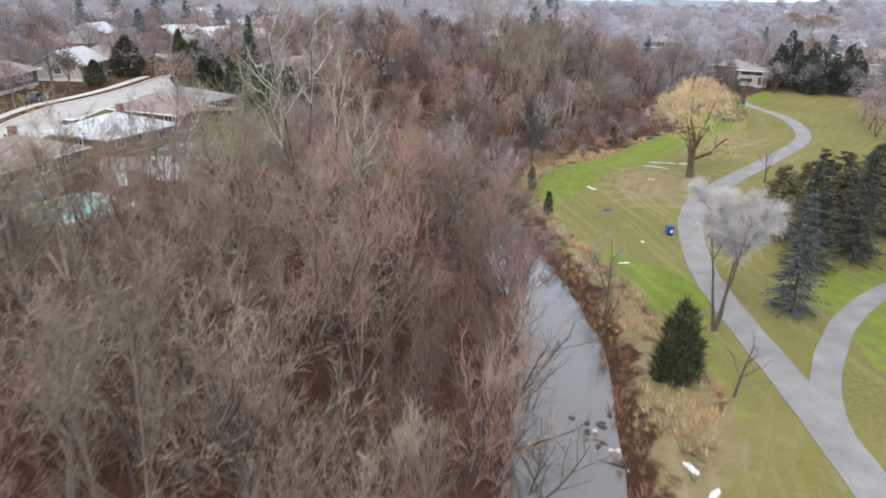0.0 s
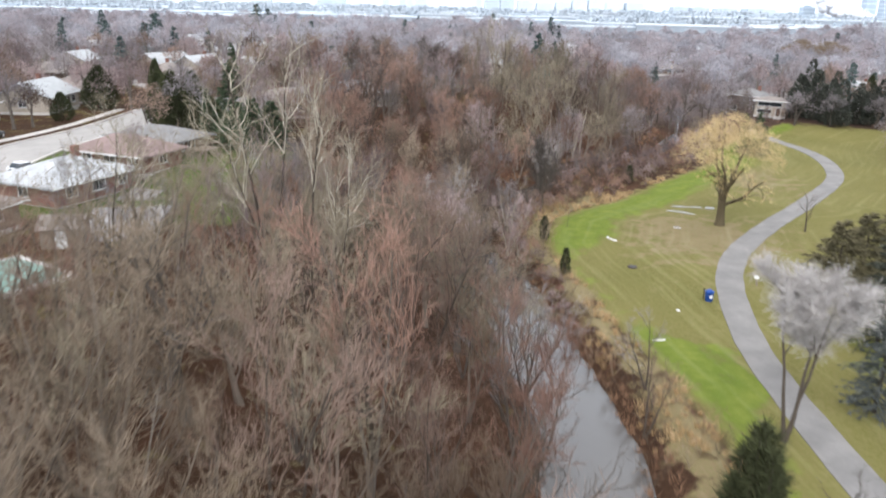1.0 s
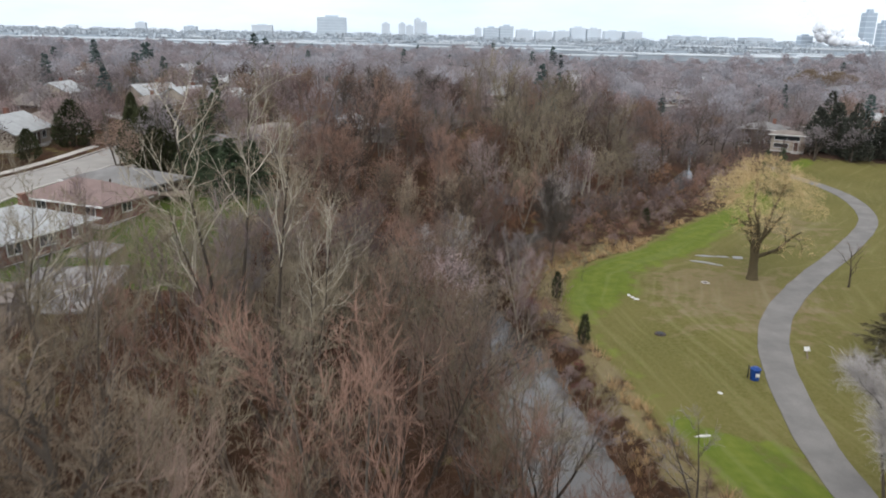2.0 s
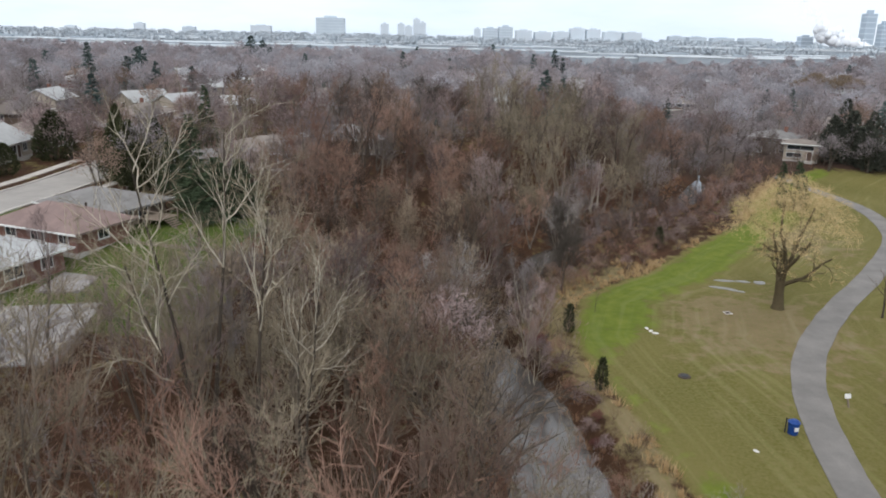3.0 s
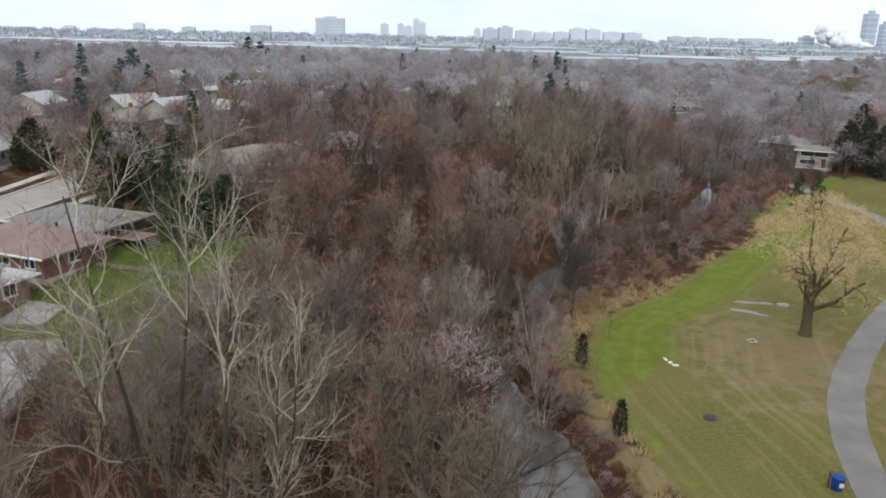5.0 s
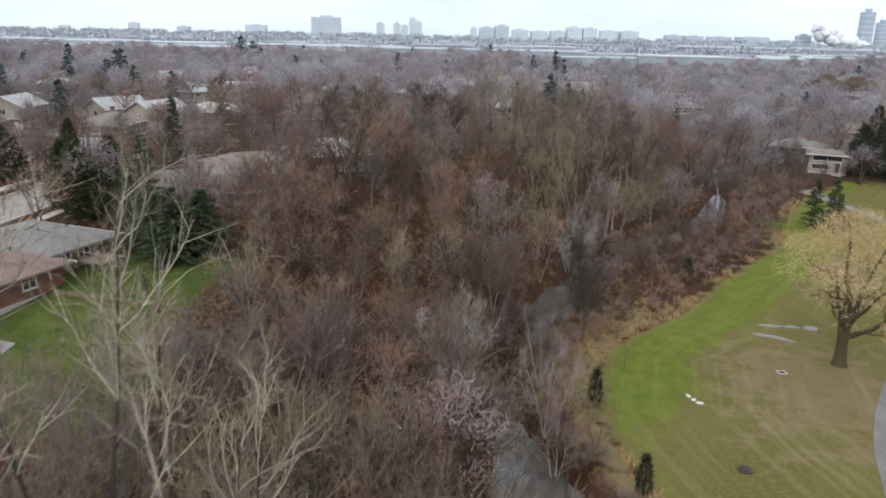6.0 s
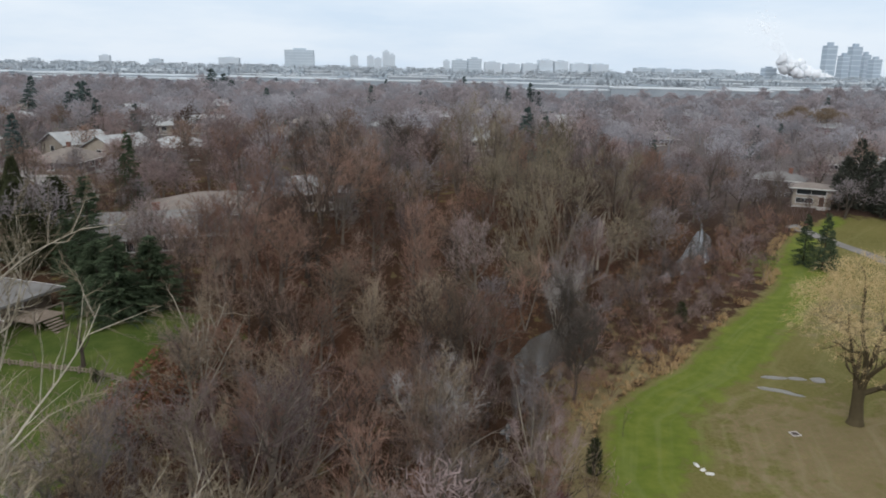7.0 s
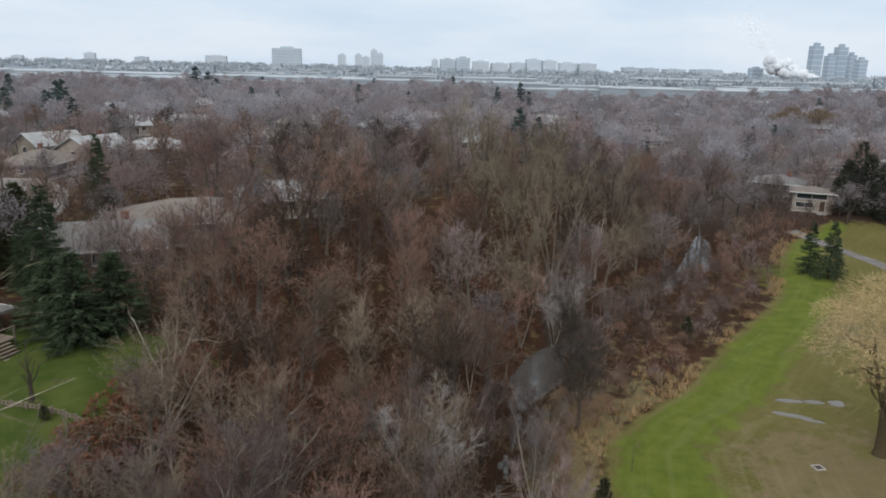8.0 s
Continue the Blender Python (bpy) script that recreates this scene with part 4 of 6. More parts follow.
# trees that screen the houses above the slope
for x, y in [(-26, 140.5), (-24, 146.5), (-20.5, 152), (-14.5, 158.5), (-17, 147.5), (-22.5, 140), (-11, 163), (-27, 146), (-8, 156), (-30, 126), (-33.5, 128.5), (-27.5, 129.5), (-37, 131.5), (-31, 133), (-26, 135), (-41, 133.5), (-29, 122.5), (-35, 125.5), (-46, 147), (-52, 152), (-57, 156), (-50, 146)]:
    bare_tree(pr.choice(["dome", "dome", "brush"]), pr.randrange(3), pr.choice(["mauve", "red", "brown", "grey"]), placed(x, y, pr.uniform(0, 360), pr.uniform(0.6, 0.85), pr.uniform(0.85, 1.0)))
for x, y, v, tint, size in [(-21.5, 162.5, 0, "brown", 1.3), (-15.5, 166.5, 1, "brown", 1.15), (-30.0, 160.0, 2, "mauve", 1.0), (-36.5, 163.0, 0, "mauve", 1.1), (36, 204, 1, "red", 1.35), (41, 211, 2, "red", 1.3), (47, 205, 0, "mauve", 1.35), (29, 209, 1, "red", 1.25), (33, 196, 2, "mauve", 1.2), (52, 212, 1, "mauve", 1.3), (66.5, 209.5, 0, "haze", 0.55), (69.5, 217.5, 1, "haze", 0.62), (64.5, 216, 2, "mauve", 0.75), (71.5, 206.5, 2, "mauve", 0.36), (69.5, 211.5, 1, "haze", 0.5), (67.5, 220.5, 0, "mauve", 0.7), (71.0, 221.5, 2, "haze", 0.62), (75.5, 206.5, 1, "brown", 0.3), (77.5, 207.0, 0, "haze", 0.4), (61, 209, 1, "haze", 0.8)]:
    bare_tree("dome", v, tint, placed(x, y, 70 * x, size))
for x, y, v, kind_name, size in [(-19.5, 77.0, 0, "brush", 0.72), (-22.5, 80.0, 1, "brush", 0.62), (-17.5, 73.0, 2, "upright", 0.8), (-20.5, 71.0, 1, "brush", 0.78), (-16.0, 79.5, 1, "upright", 0.66)]:
    bare_tree(kind_name, v, "olive", placed(x, y, 50 * x, size))
for x, y, v, tint, size in [(13.0, 138.5, 0, "grey", 0.36), (17.0, 144.0, 1, "mauve", 0.42), (20.5, 149.0, 2, "grey", 0.45), (24.5, 154.0, 0, "grey", 0.42), (28.5, 159.0, 1, "mauve", 0.45), (32.5, 163.5, 2, "grey", 0.36), (11.0, 142.5, 1, "grey", 0.5), (16.0, 152.0, 0, "grey", 0.55),
                            (3.6, 116.0, 1, "grey", 0.42), (5.4, 119.5, 2, "mauve", 0.36), (2.2, 119.0, 0, "grey", 0.45), (1.0, 112.5, 2, "mauve", 0.5), (4.6, 109.5, 0, "brown", 0.4)]:
    bare_tree("dome", v, tint, placed(x, y, 50 * x, size))
# ---- suburb and woods beyond: one mass for each tint ----
def clear_of_homes(x, y, r=7.5):
    """False on a house, and mostly in the gardens on its ravine side."""
    for a, b in HOMES:
        if (x - a) ** 2 + (y - b) ** 2 < r * r:
            return False
        ln = math.hypot(a, b - 40)
        along, across = ((a - x) * a + (b - y) * (b - 40)) / ln, abs((a - x) * (b - 40) - (b - y) * a) / ln
        if 0 < along < 34 and across < 6.5 and pr.random() < 0.92:
            return False
    return True


def on_street(x, y):
    return any(abs(x - a) < 8 and abs(y - b) < 8 for a, b in STREET_DOTS)


STREET_DOTS = [tuple(q) for q in smooth_line(street_line, 6)]


def in_suburb(x, y):
    """Gardens with trees, between the wood and the far woods."""
    d = float(creek_off(x, y))
    if in_wood(x, y) or not clear_of_homes(x, y) or on_street(x, y):
        return False
    if d < -5:
        if x < -20 and y < 122:
            return x < -70 and pr.random() < 0.35
        return pr.random() < 0.62
    if y < 200:
        return x > 52 + max(0, (y - 80)) * 0.36 and y > 90
    return pr.random() < 0.8


def in_far(x, y):
    return clear_of_homes(x, y, 6) and pr.random() < np.interp(y, [190, 300, 500, 900], [0.9, 0.9, 0.8, 0.35])


for x, y in scatter(23, in_suburb, 8.2, -230, 88, 210, 262, 30000):
    if abs(x) > 0.68 * y + 30:
        continue
    wood, twigs = (FINE_TRI if y < 140 else MID_TRI)[pr.randrange(4)]
    m = placed(x, y, pr.uniform(0, 360), pr.uniform(0.65, 1.12), pr.uniform(0.8, 1.0))
    mid_trunks.append((*wood, m))
    mid_items[pr.choice(["brown", "mauve", "haze", "haze", "haze", "mauve"])].append((*twigs, m))
for x, y in [(-66, 150), (-70, 158), (-72, 171), (-76, 180), (-67, 176), (-56, 168), (-60, 178), (-64, 186), (-90, 176), (-97, 160), (-74, 150), (-92, 142), (-58, 190), (-66, 196), (-50, 182), (-44, 176), (-48, 196), (-40, 186), (-104, 172), (-100, 140), (-52, 150), (-46, 160), (-73, 130), (-80, 118), (-72, 112)]:
    wood, twigs = MID_TRI[pr.randrange(4)]
    m = placed(x, y, pr.uniform(0, 360), pr.uniform(0.7, 1.0), pr.uniform(0.8, 1.0))
    mid_trunks.append((*wood, m))
    mid_items[pr.choice(["brown", "mauve", "haze"])].append((*twigs, m))
# the wood goes on behind
for x, y in scatter(29, lambda x, y: float(creek_off(x, y)) < -6 and (y < 20 or x < -37), 6.8, -62, -55, 2, 48, 6000):
    wood, twigs = MID_TRI[pr.randrange(4)]
    m = placed(x, y, pr.uniform(0, 360), pr.uniform(0.65, 0.95), pr.uniform(0.85, 1.0))
    mid_trunks.append((*wood, m))
    mid_items[pr.choice(["tan", "brown", "red"])].append((*twigs, m))
for tint, items in mid_items.items():
    if items:
        joined("ravine_wood", items, TINTS[tint][1], "thick bare %s wood on the ravine slope above the creek" % TINTS[tint][2], "woods")
joined("wood_trunks", mid_trunks, M_BARK_BEIGE, "grey trunks and limbs of the thick bare ravine wood", "woods")
print("wood", len(wood_pts), {k: len(v) for k, v in mid_items.items()})
FAR_TRI = [as_tris((tv, tf), (cv, cf)) for tv, tf, cv, cf in far_ball]
FARTHEST_TRI = []
for v in range(4):
    hv, hf = [], []
    shell_twigs(hv, hf, 160 + v, 11.5, 5.6, 230, 1.2, 0.5, 9)
    FARTHEST_TRI.append(as_tris(far_ball[v][:2], (hv, hf)))
far_items = {"brown": [], "grey": [], "red": [], "tan": []}
for x, y in scatter(21, in_far, 9.6, -420, 258, 460, 640, 14000):
    if abs(x) > 0.68 * y + 40:
        continue
    tone = noise.noise(Vector((x * 0.02, y * 0.02, 8.0))) + pr.gauss(0, 0.2)
    tint = "tan" if tone > 0.25 else ("grey" if tone > 0.02 else ("brown" if tone > -0.2 else "red"))
    V, F = (FAR_TRI if y < 380 else FARTHEST_TRI)[pr.randrange(4)]
    far_items[tint].append((V, F, placed(x, y, pr.uniform(0, 360), pr.uniform(0.75, 1.5), pr.uniform(0.66, 0.92))))
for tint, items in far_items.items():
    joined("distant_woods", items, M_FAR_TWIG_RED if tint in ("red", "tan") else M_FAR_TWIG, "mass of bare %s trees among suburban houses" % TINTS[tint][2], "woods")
print("far trees", {k: len(v) for k, v in far_items.items()})
# ---- lone trees of the park ----
def crooked(V, F, p, d, length, r, rng, depth, tips):
    """A crooked limb that forks: each length of it kinks, and side limbs leave at the kinks."""
    n = 5
    pts, dirs = [p.copy()], []
    for k in range(n):
        d = bend(d, rng, 0.3, 0.1 if depth else 0.05)
        p = p + d * (length / n)
        pts.append(p.copy())
        dirs.append(d.copy())
    tube(V, F, pts, [r * (1 - 0.68 * k / n) for k in range(n + 1)], 6 if depth == 0 else 4)
    tips.append((p.copy(), d.copy()))
    if depth < 3:
        for k in range(1, n):
            if rng.random() < (0.95, 0.8, 0.6)[depth]:
                crooked(V, F, pts[k], off_axis(dirs[k], rng.uniform(0.6, 1.1), rng), length * rng.uniform(0.34, 0.52), r * 0.46 * (1 - 0.12 * k), rng, depth + 1, tips)


wr = random.Random(23)
limb_lists, wv, willow_tips = [], ([], [], [], []), []
tube(wv[0], wv[1], [(0, 0, -0.3), (0.05, 0, 0.5), (0.1, 0.1, 1.8), (0.0, 0.1, 3.4)], [0.85, 0.6, 0.5, 0.52], 10)
for a, tilt, ln in [(2.44, 0.95, 6.0), (5.58, 0.85, 6.0), (0.3, 0.3, 9.5), (1.5, 0.5, 7.5), (3.6, 0.2, 10.0), (4.4, 0.6, 7.0)]:
    limb_lists.append(([], []))
    start = Vector((0.15 * math.cos(a), 0.15 * math.sin(a), 3.2 - 0.5 * wr.random()))
    crooked(*limb_lists[-1], start, Vector((math.cos(a) * math.sin(tilt), math.sin(a) * math.sin(tilt), math.cos(tilt))), ln, 0.27, wr, 0, willow_tips)
# fine golden twigs in heaps over the upper crown, hanging a little at its rim
heaps = []
for k in range(26):
    a, q = 2.4 * k, math.sqrt((k + 0.5) / 26)
    heaps.append((Vector((6.2 * q * math.cos(a), 6.2 * q * math.sin(a), 14.0 - 4.6 * q ** 2 + wr.uniform(-0.7, 0.7))), wr.uniform(0.7, 1.15)))
for k in range(8000):
    c, size = heaps[k % 26]
    v = Vector((wr.gauss(0, 1), wr.gauss(0, 1), wr.gauss(0, 1) + 0.5)).normalized()
    p = c + Vector((v.x * 1.9, v.y * 1.9, v.z * 1.25)) * size * wr.random() ** 0.4
    out = Vector((p.x, p.y, 0)) * 0.03
    sliver(wv[2], wv[3], p, (v * 0.5 + Vector((wr.gauss(0, 0.4), wr.gauss(0, 0.4), wr.gauss(0, 0.3))) + out + Vector((0, 0, 0.25 - 0.012 * (p.x ** 2 + p.y ** 2)))).normalized(), wr.uniform(0.35, 0.95), wr.uniform(0.026, 0.044), wr)
for p, d in willow_tips:
    for k in range(7):
        sliver(wv[2], wv[3], p, bend(d, wr, 0.6, 0.1), wr.uniform(0.5, 1.2), 0.03, wr)
willow = tagged(new("willow_tree"), "old willow with crooked dark limbs and fine golden twigs", "tree")
for pname, V, F, m in [("trunk", wv[0], wv[1], M_BARK_WILLOW)] + [("limb", a, b, M_BARK_WILLOW) for a, b in limb_lists] + [("crown", wv[2], wv[3], M_TWIG_GOLD)]:
    new(pname, mesh_thing(pname, V, F, m)).parent = willow
willow.matrix_basis = placed(33.6, 114.1, 40, 1.0, 1.0)


def lone(name, label, category, args, bark_m, twig_m, m, limbs=True, trunk_m=None):
    got = [] if limbs else None
    tv, tf, cv, cf = grow(limb_parts=got, **args)
    e = tagged(new(name), label, category)
    for pname, V, F, mat in [("trunk", tv, tf, trunk_m or bark_m)] + [("limb", a, b, bark_m) for a, b in got or ()] + [("crown", cv, cf, twig_m)]:
        new(pname, mesh_thing(pname, V, F, mat)).parent = e
    e.matrix_basis = m
    return e


PALE = dict(height=18.5, stems=2, lean=0.2, segs=6, trunk_r=0.2, clear=0.58, limbs=16, limb_len=0.36, limb_angle=0.65, up1=0.14, subs=8, sub_len=0.42, sub_angle=0.65, up2=0.14, twigs=15, twig_len=0.9, twig_w=0.026, spray=0.6, wob=0.2, wood_sides=6)
for k, (x, y, s, tilt, turn) in enumerate([(-15.2, 67.5, 1.14, (-6, -2), 20), (-13.0, 67.0, 1.08, (-6, 2), 150), (-10.5, 69.0, 0.9, (-4, 20), 60), (-26.5, 64.5, 0.8, (4, -10), 80)]):
    lone("poplar_tree", "tall pale-barked bare poplar at the edge of the wood", "tree", dict(PALE, seed=40 + k), M_BARK_PALE, M_TWIG_OLIVE, placed(x, y, turn, s, 1.0, 0, tilt), True, M_BARK_DARK)
DARKROUND = dict(height=9.5, stems=1, trunk_r=0.24, clear=0.22, limbs=15, limb_len=0.5, limb_angle=0.85, up1=0.1, subs=7, sub_len=0.42, sub_angle=0.6, up2=0.06, twigs=70, twig_len=0.9, twig_w=0.026, spray=0.65, wood_sides=6)
lone("bank_tree", "dark round-crowned bare tree standing on the creek bank", "tree", dict(DARKROUND, seed=61), M_BARK_DARK, M_TWIG_DARK, placed(9.5, 122.5, 0))
# a pale-twigged tree by the path, with dark forked stems
lone("pale_tree", "bare tree with dark forked stems and a pale twiggy crown", "tree", dict(seed=71, height=11.5, stems=3, lean=0.16, trunk_r=0.2, clear=0.5, limbs=15, limb_len=0.36, limb_angle=0.6, up1=0.1, subs=7, sub_len=0.5, sub_angle=0.6, up2=0.1, twigs=200, twig_len=1.0, twig_w=0.028, spray=0.9), M_BARK_DARK, M_TWIG_PALE, placed(22.4, 59.5, 15, 1.1, 0.95, 0, (-4, 5)))
BARE_SMALL = dict(height=5.0, stems=1, trunk_r=0.13, clear=0.3, limbs=7, limb_len=0.5, limb_angle=0.7, up1=0.12, subs=4, sub_len=0.4, sub_angle=0.6, up2=0.1, twigs=7, twig_len=0.5, twig_w=0.02, spray=0.5)
lone("small_tree", "small leafless forked tree on the lawn edge", "tree", dict(BARE_SMALL, seed=81), M_BARK_DARK, M_TWIG_DARK, placed(20.8, 48.3, 0, 1.0, 1.0, 0, (0, 8)))
lone("sapling", "thin bare sapling on the lawn", "tree", dict(BARE_SMALL, seed=82, trunk_r=0.05), M_BARK_DARK, M_TWIG_BROWN, placed(12.4, 110.6, 0, 0.55))
lone("pruned_tree", "small dark pruned tree on a back garden lawn", "tree", dict(BARE_SMALL, seed=83, trunk_r=0.28, limb_len=0.42, twigs=3), M_BARK_DARK, M_TWIG_DARK, placed(-30.2, 105.2, 0, 0.72))
lone("small_tree", "small bare tree beside the winding footpath", "tree", dict(BARE_SMALL, seed=84, twigs=14), M_BARK_DARK, M_TWIG_BROWN, placed(44.5, 112.5, 0, 1.1))
# trees that lean over the creek, dark against the water
LEANING = dict(height=10, stems=2, lean=0.3, trunk_r=0.2, clear=0.25, limbs=12, limb_len=0.42, limb_angle=0.7, up1=0.05, subs=6, sub_len=0.42, sub_angle=0.6, up2=0.05, twigs=9, twig_len=0.8, twig_w=0.024, spray=0.5)
for k, (x, y, s, tilt, turn) in enumerate([(5.0, 36.5, 0.75, (-6, 52), 40), (4.6, 39.5, 0.8, (-2, 58), 210), (4.8, 42.5, 0.75, (4, 48), 300), (4.4, 47.5, 0.8, (0, 46), 100), (4.2, 44.5, 0.95, (-4, 30), 0), (3.6, 50.5, 0.9, (0, 28), 70), (4.4, 57.0, 1.0, (4, 24), 130), (4.8, 62.0, 0.95, (-6, 20), 200), (5.0, 66.5, 0.95, (0, 22), 20), (13.2, 60.5, 0.62, (0, 22), 40), (14.2, 66.0, 0.6, (0, 30), 100), (-2.6, 91.0, 0.75, (0, 20), 200), (-3.2, 95.5, 0.75, (0, 22), 10), (-2.6, 99.5, 0.75, (0, 20), 100), (-1.8, 104.0, 0.75, (0, 22), 190), (-0.6, 108.5, 0.75, (0, 20), 280), (13.0, 139.0, 0.9, (0, 16), 60), (-0.5, 82.0, 0.7, (-8, 24), 20)]):
    lone("creek_tree", "dark bare tree leaning out over the creek", "tree", dict(LEANING, seed=120 + k, twigs=5 if y < 48 else (9 if y < 58 else (40 if 92 < y < 124 else 22))), M_BARK_DARK if y < 90 else M_BARK_GREY, M_TWIG_DARK if y < 49 else (M_TWIG_BROWN if k % 2 else M_TWIG_GREY), placed(x, y, turn, s, 1.0, 0, tilt), False)
for k, (x, y, s, tilt, turn) in enumerate([(0.4, 85.0, 0.85, (-6, 62), 20), (0.0, 88.5, 0.95, (8, 58), 160), (-0.8, 92.5, 0.9, (4, 50), 250), (0.8, 81.5, 0.8, (-10, 56), 90)]):
    lone("creek_tree", "thick dark bare tree fallen low across the creek", "tree", dict(LEANING, seed=220 + k, trunk_r=0.3, twigs=4), M_BARK_DARK, M_TWIG_DARK, placed(x, y, turn, s, 1.0, 0, tilt), False)
# dead white trunks on the far slope
for k, (x, y, tilt) in enumerate([(18.4, 163.0, (6, 9)), (19.8, 164.0, (-4, 14)), (17.4, 165.0, (2, 4))]):
    lone("dead_tree", "bleached dead trunk leaning among the trees", "tree", dict(seed=140 + k, height=10, stems=1, trunk_r=0.2, clear=0.4, limbs=5, limb_len=0.25, limb_angle=0.6, subs=2, twigs=1), M_BARK_PALE, M_BARK_PALE, placed(x, y, 60 * k, 1.0, 1.0, 0, tilt))
# pale grey crowns beside the creek, an oak with twisted limbs by the garden
GREYCROWN = dict(height=9.5, stems=3, lean=0.3, trunk_r=0.14, clear=0.3, limbs=18, limb_len=0.4, limb_angle=0.6, up1=0.12, subs=6, sub_len=0.45, sub_angle=0.6, up2=0.12, twigs=44, twig_len=0.85, twig_w=0.025, spray=0.6)
for k, (x, y, s) in enumerate([(-3.2, 103.5, 0.85), (-5.0, 109.0, 0.8), (-1.2, 112.0, 0.7), (-2.2, 97.0, 0.8), (0.2, 124.0, 0.75), (10.5, 140.0, 0.8), (-15.0, 92.0, 0.85), (-13.5, 97.5, 0.9), (4.2, 99.5, 0.72), (4.2, 106.5, 0.7), (4.6, 94.5, 0.6), (12.0, 143.5, 0.8), (18.0, 158.5, 0.85)]):
    lone("grey_tree", "bare tree with a pale grey twiggy crown near the creek", "tree", dict(GREYCROWN, seed=150 + k), M_BARK_PALE, (M_TWIG_PALE, M_TWIG_MAUVE, M_TWIG_GREY)[0 if k in (0, 5) else 1 + k % 2], placed(x, y, 50 * k, s), False)
for k, (x, y, s) in enumerate([(-21.2, 105.5, 0.72), (-22.6, 110.0, 0.7)]):
    lone("gnarled_tree", "spreading bare tree with pale twisted limbs", "tree", dict(seed=165 + k, height=9, stems=3, lean=0.5, trunk_r=0.2, clear=0.2, limbs=15, limb_len=0.6, limb_angle=1.1, up1=0.05, subs=7, sub_len=0.42, sub_angle=0.8, up2=0.02, twigs=16, twig_len=0.7, twig_w=0.028, spray=0.7, wob=0.25), M_BARK_PALE, M_TWIG_TAN, placed(x, y, 70 * k, s), False)

for k, (x, y, s) in enumerate([(-15.5, 40.5, 1.0), (-12.0, 34.5, 0.9), (-21.0, 47.0, 0.9), (-18.5, 57.0, 0.95), (3.4, 179.0, 1.15), (-2.0, 180.5, 1.05), (8.5, 174.0, 1.1), (13.2, 163.0, 1.25), (10.0, 167.0, 1.1), (16.0, 171.5, 1.15)]):
    lone("ash_tree", "many-stemmed pale-limbed bare tree fanning out of the wood", "tree", dict(seed=180 + k, height=14, stems=5, lean=0.32, trunk_r=0.2, clear=0.3, limbs=20, limb_len=0.36, limb_angle=0.5, up1=0.14, subs=5, sub_len=0.45, sub_angle=0.6, up2=0.2, twigs=16, twig_len=1.0, twig_w=0.03, spray=0.5, wob=0.2), M_BARK_GREY, M_TWIG_TAN if k < 4 else M_TWIG_OLIVE, placed(x, y, 80 * k, s), False)

# ---- evergreens ----
def evergreen(name, label, made, twig_m, m, bark_m=M_BARK_DARK):
    tv, tf, cv, cf = made
    e = tree_thing(name, label, "tree", "", (tv, tf), (cv, cf), bark_m, twig_m)
    e.matrix_basis = m
    return e


spruce_a = evergreen("spruce_tree", "frosted blue-green spruce beside the footpath", conifer(3, 11.5, 3.0, 24, 12, 16, 0.10), M_NEEDLE_BLUE, placed(30.8, 64.4))
spruce_b = evergreen("spruce_tree", "dark green spruce with drooping boughs", conifer(4, 13, 3.9, 22, 12, 26, 0.10, 0.22), M_NEEDLE, placed(-36.6, 120.3, 60, 0.87))
spruce_c = evergreen("spruce_tree", "dusky grey-green spruce beside the footpath", conifer(16, 13, 3.4, 24, 12, 18, 0.11, 0.1), M_NEEDLE_DUSK, placed(36.5, 76.0))
for x, y, s, r in [(42.5, 78.5, 0.95, 70), (46.5, 72.0, 0.85, 10), (51.0, 80.0, 0.95, 200)]:
    copy_thing(spruce_c, placed(x, y, r, s))
for x, y, s, r in [(-42.4, 126.6, 0.6, 30), (-41.5, 130.0, 0.6, 100), (56.0, 167.7, 0.8, 15), (54.4, 170.8, 0.72, 85), (58.8, 171.2, 0.5, 150)]:
    copy_thing(spruce_b, placed(x, y, r, s))
copy_thing(spruce_b, placed(-47.5, 154.0, 140, 0.86, 1.3))
pine_broad = evergreen("fir_tree", "broad dark green fir at the edge of a back garden", conifer(9, 8.5, 3.6, 20, 15, 22, 0.13, 0.05), M_NEEDLE, placed(-31.4, 114.2, 0, 1.05, 0.82))
copy_thing(pine_broad, placed(-34.2, 116.4, 70, 1.0, 0.85))
copy_thing(pine_broad, placed(-29.6, 117.2, 170, 1.0, 0.9))
def clumped(*makes):
    """Several bodies, set off from one another, as one crown."""
    TV, TF, CV, CF = [], [], [], []
    for (dx, dy), (tv, tf, cv, cf) in makes:
        for V, F, v, f in ((TV, TF, tv, tf), (CV, CF, cv, cf)):
            b = len(V)
            V += [(p[0] + dx, p[1] + dy, p[2]) for p in v]
            F += [tuple(i + b for i in q) for q in f]
    return TV, TF, CV, CF


plume_at = [(0, 0, 6.9), (0.75, 0.3, 6.0), (-0.7, 0.3, 5.2), (0.35, -0.6, 5.6), (-0.35, -0.6, 4.4), (1.25, 0.1, 3.8), (-1.15, -0.1, 3.2), (0.1, 0.9, 6.2)]
cedar = evergreen("cedar_tree", "ragged olive-green cedar beside the creek bank", clumped(*[((px, py), bushy(5 + k, h, 0.6, 620, 0.09, 0.8, 0.5, 2)) for k, (px, py, h) in enumerate(plume_at)]), M_CEDAR, placed(17.0, 50.2))
cedar_row = evergreen("cedar_tree", "clipped green cedar behind a house", bushy(6, 6.0, 2.2, 2600, 0.13, 0.55), M_CEDAR, placed(-46.5, 129.5))
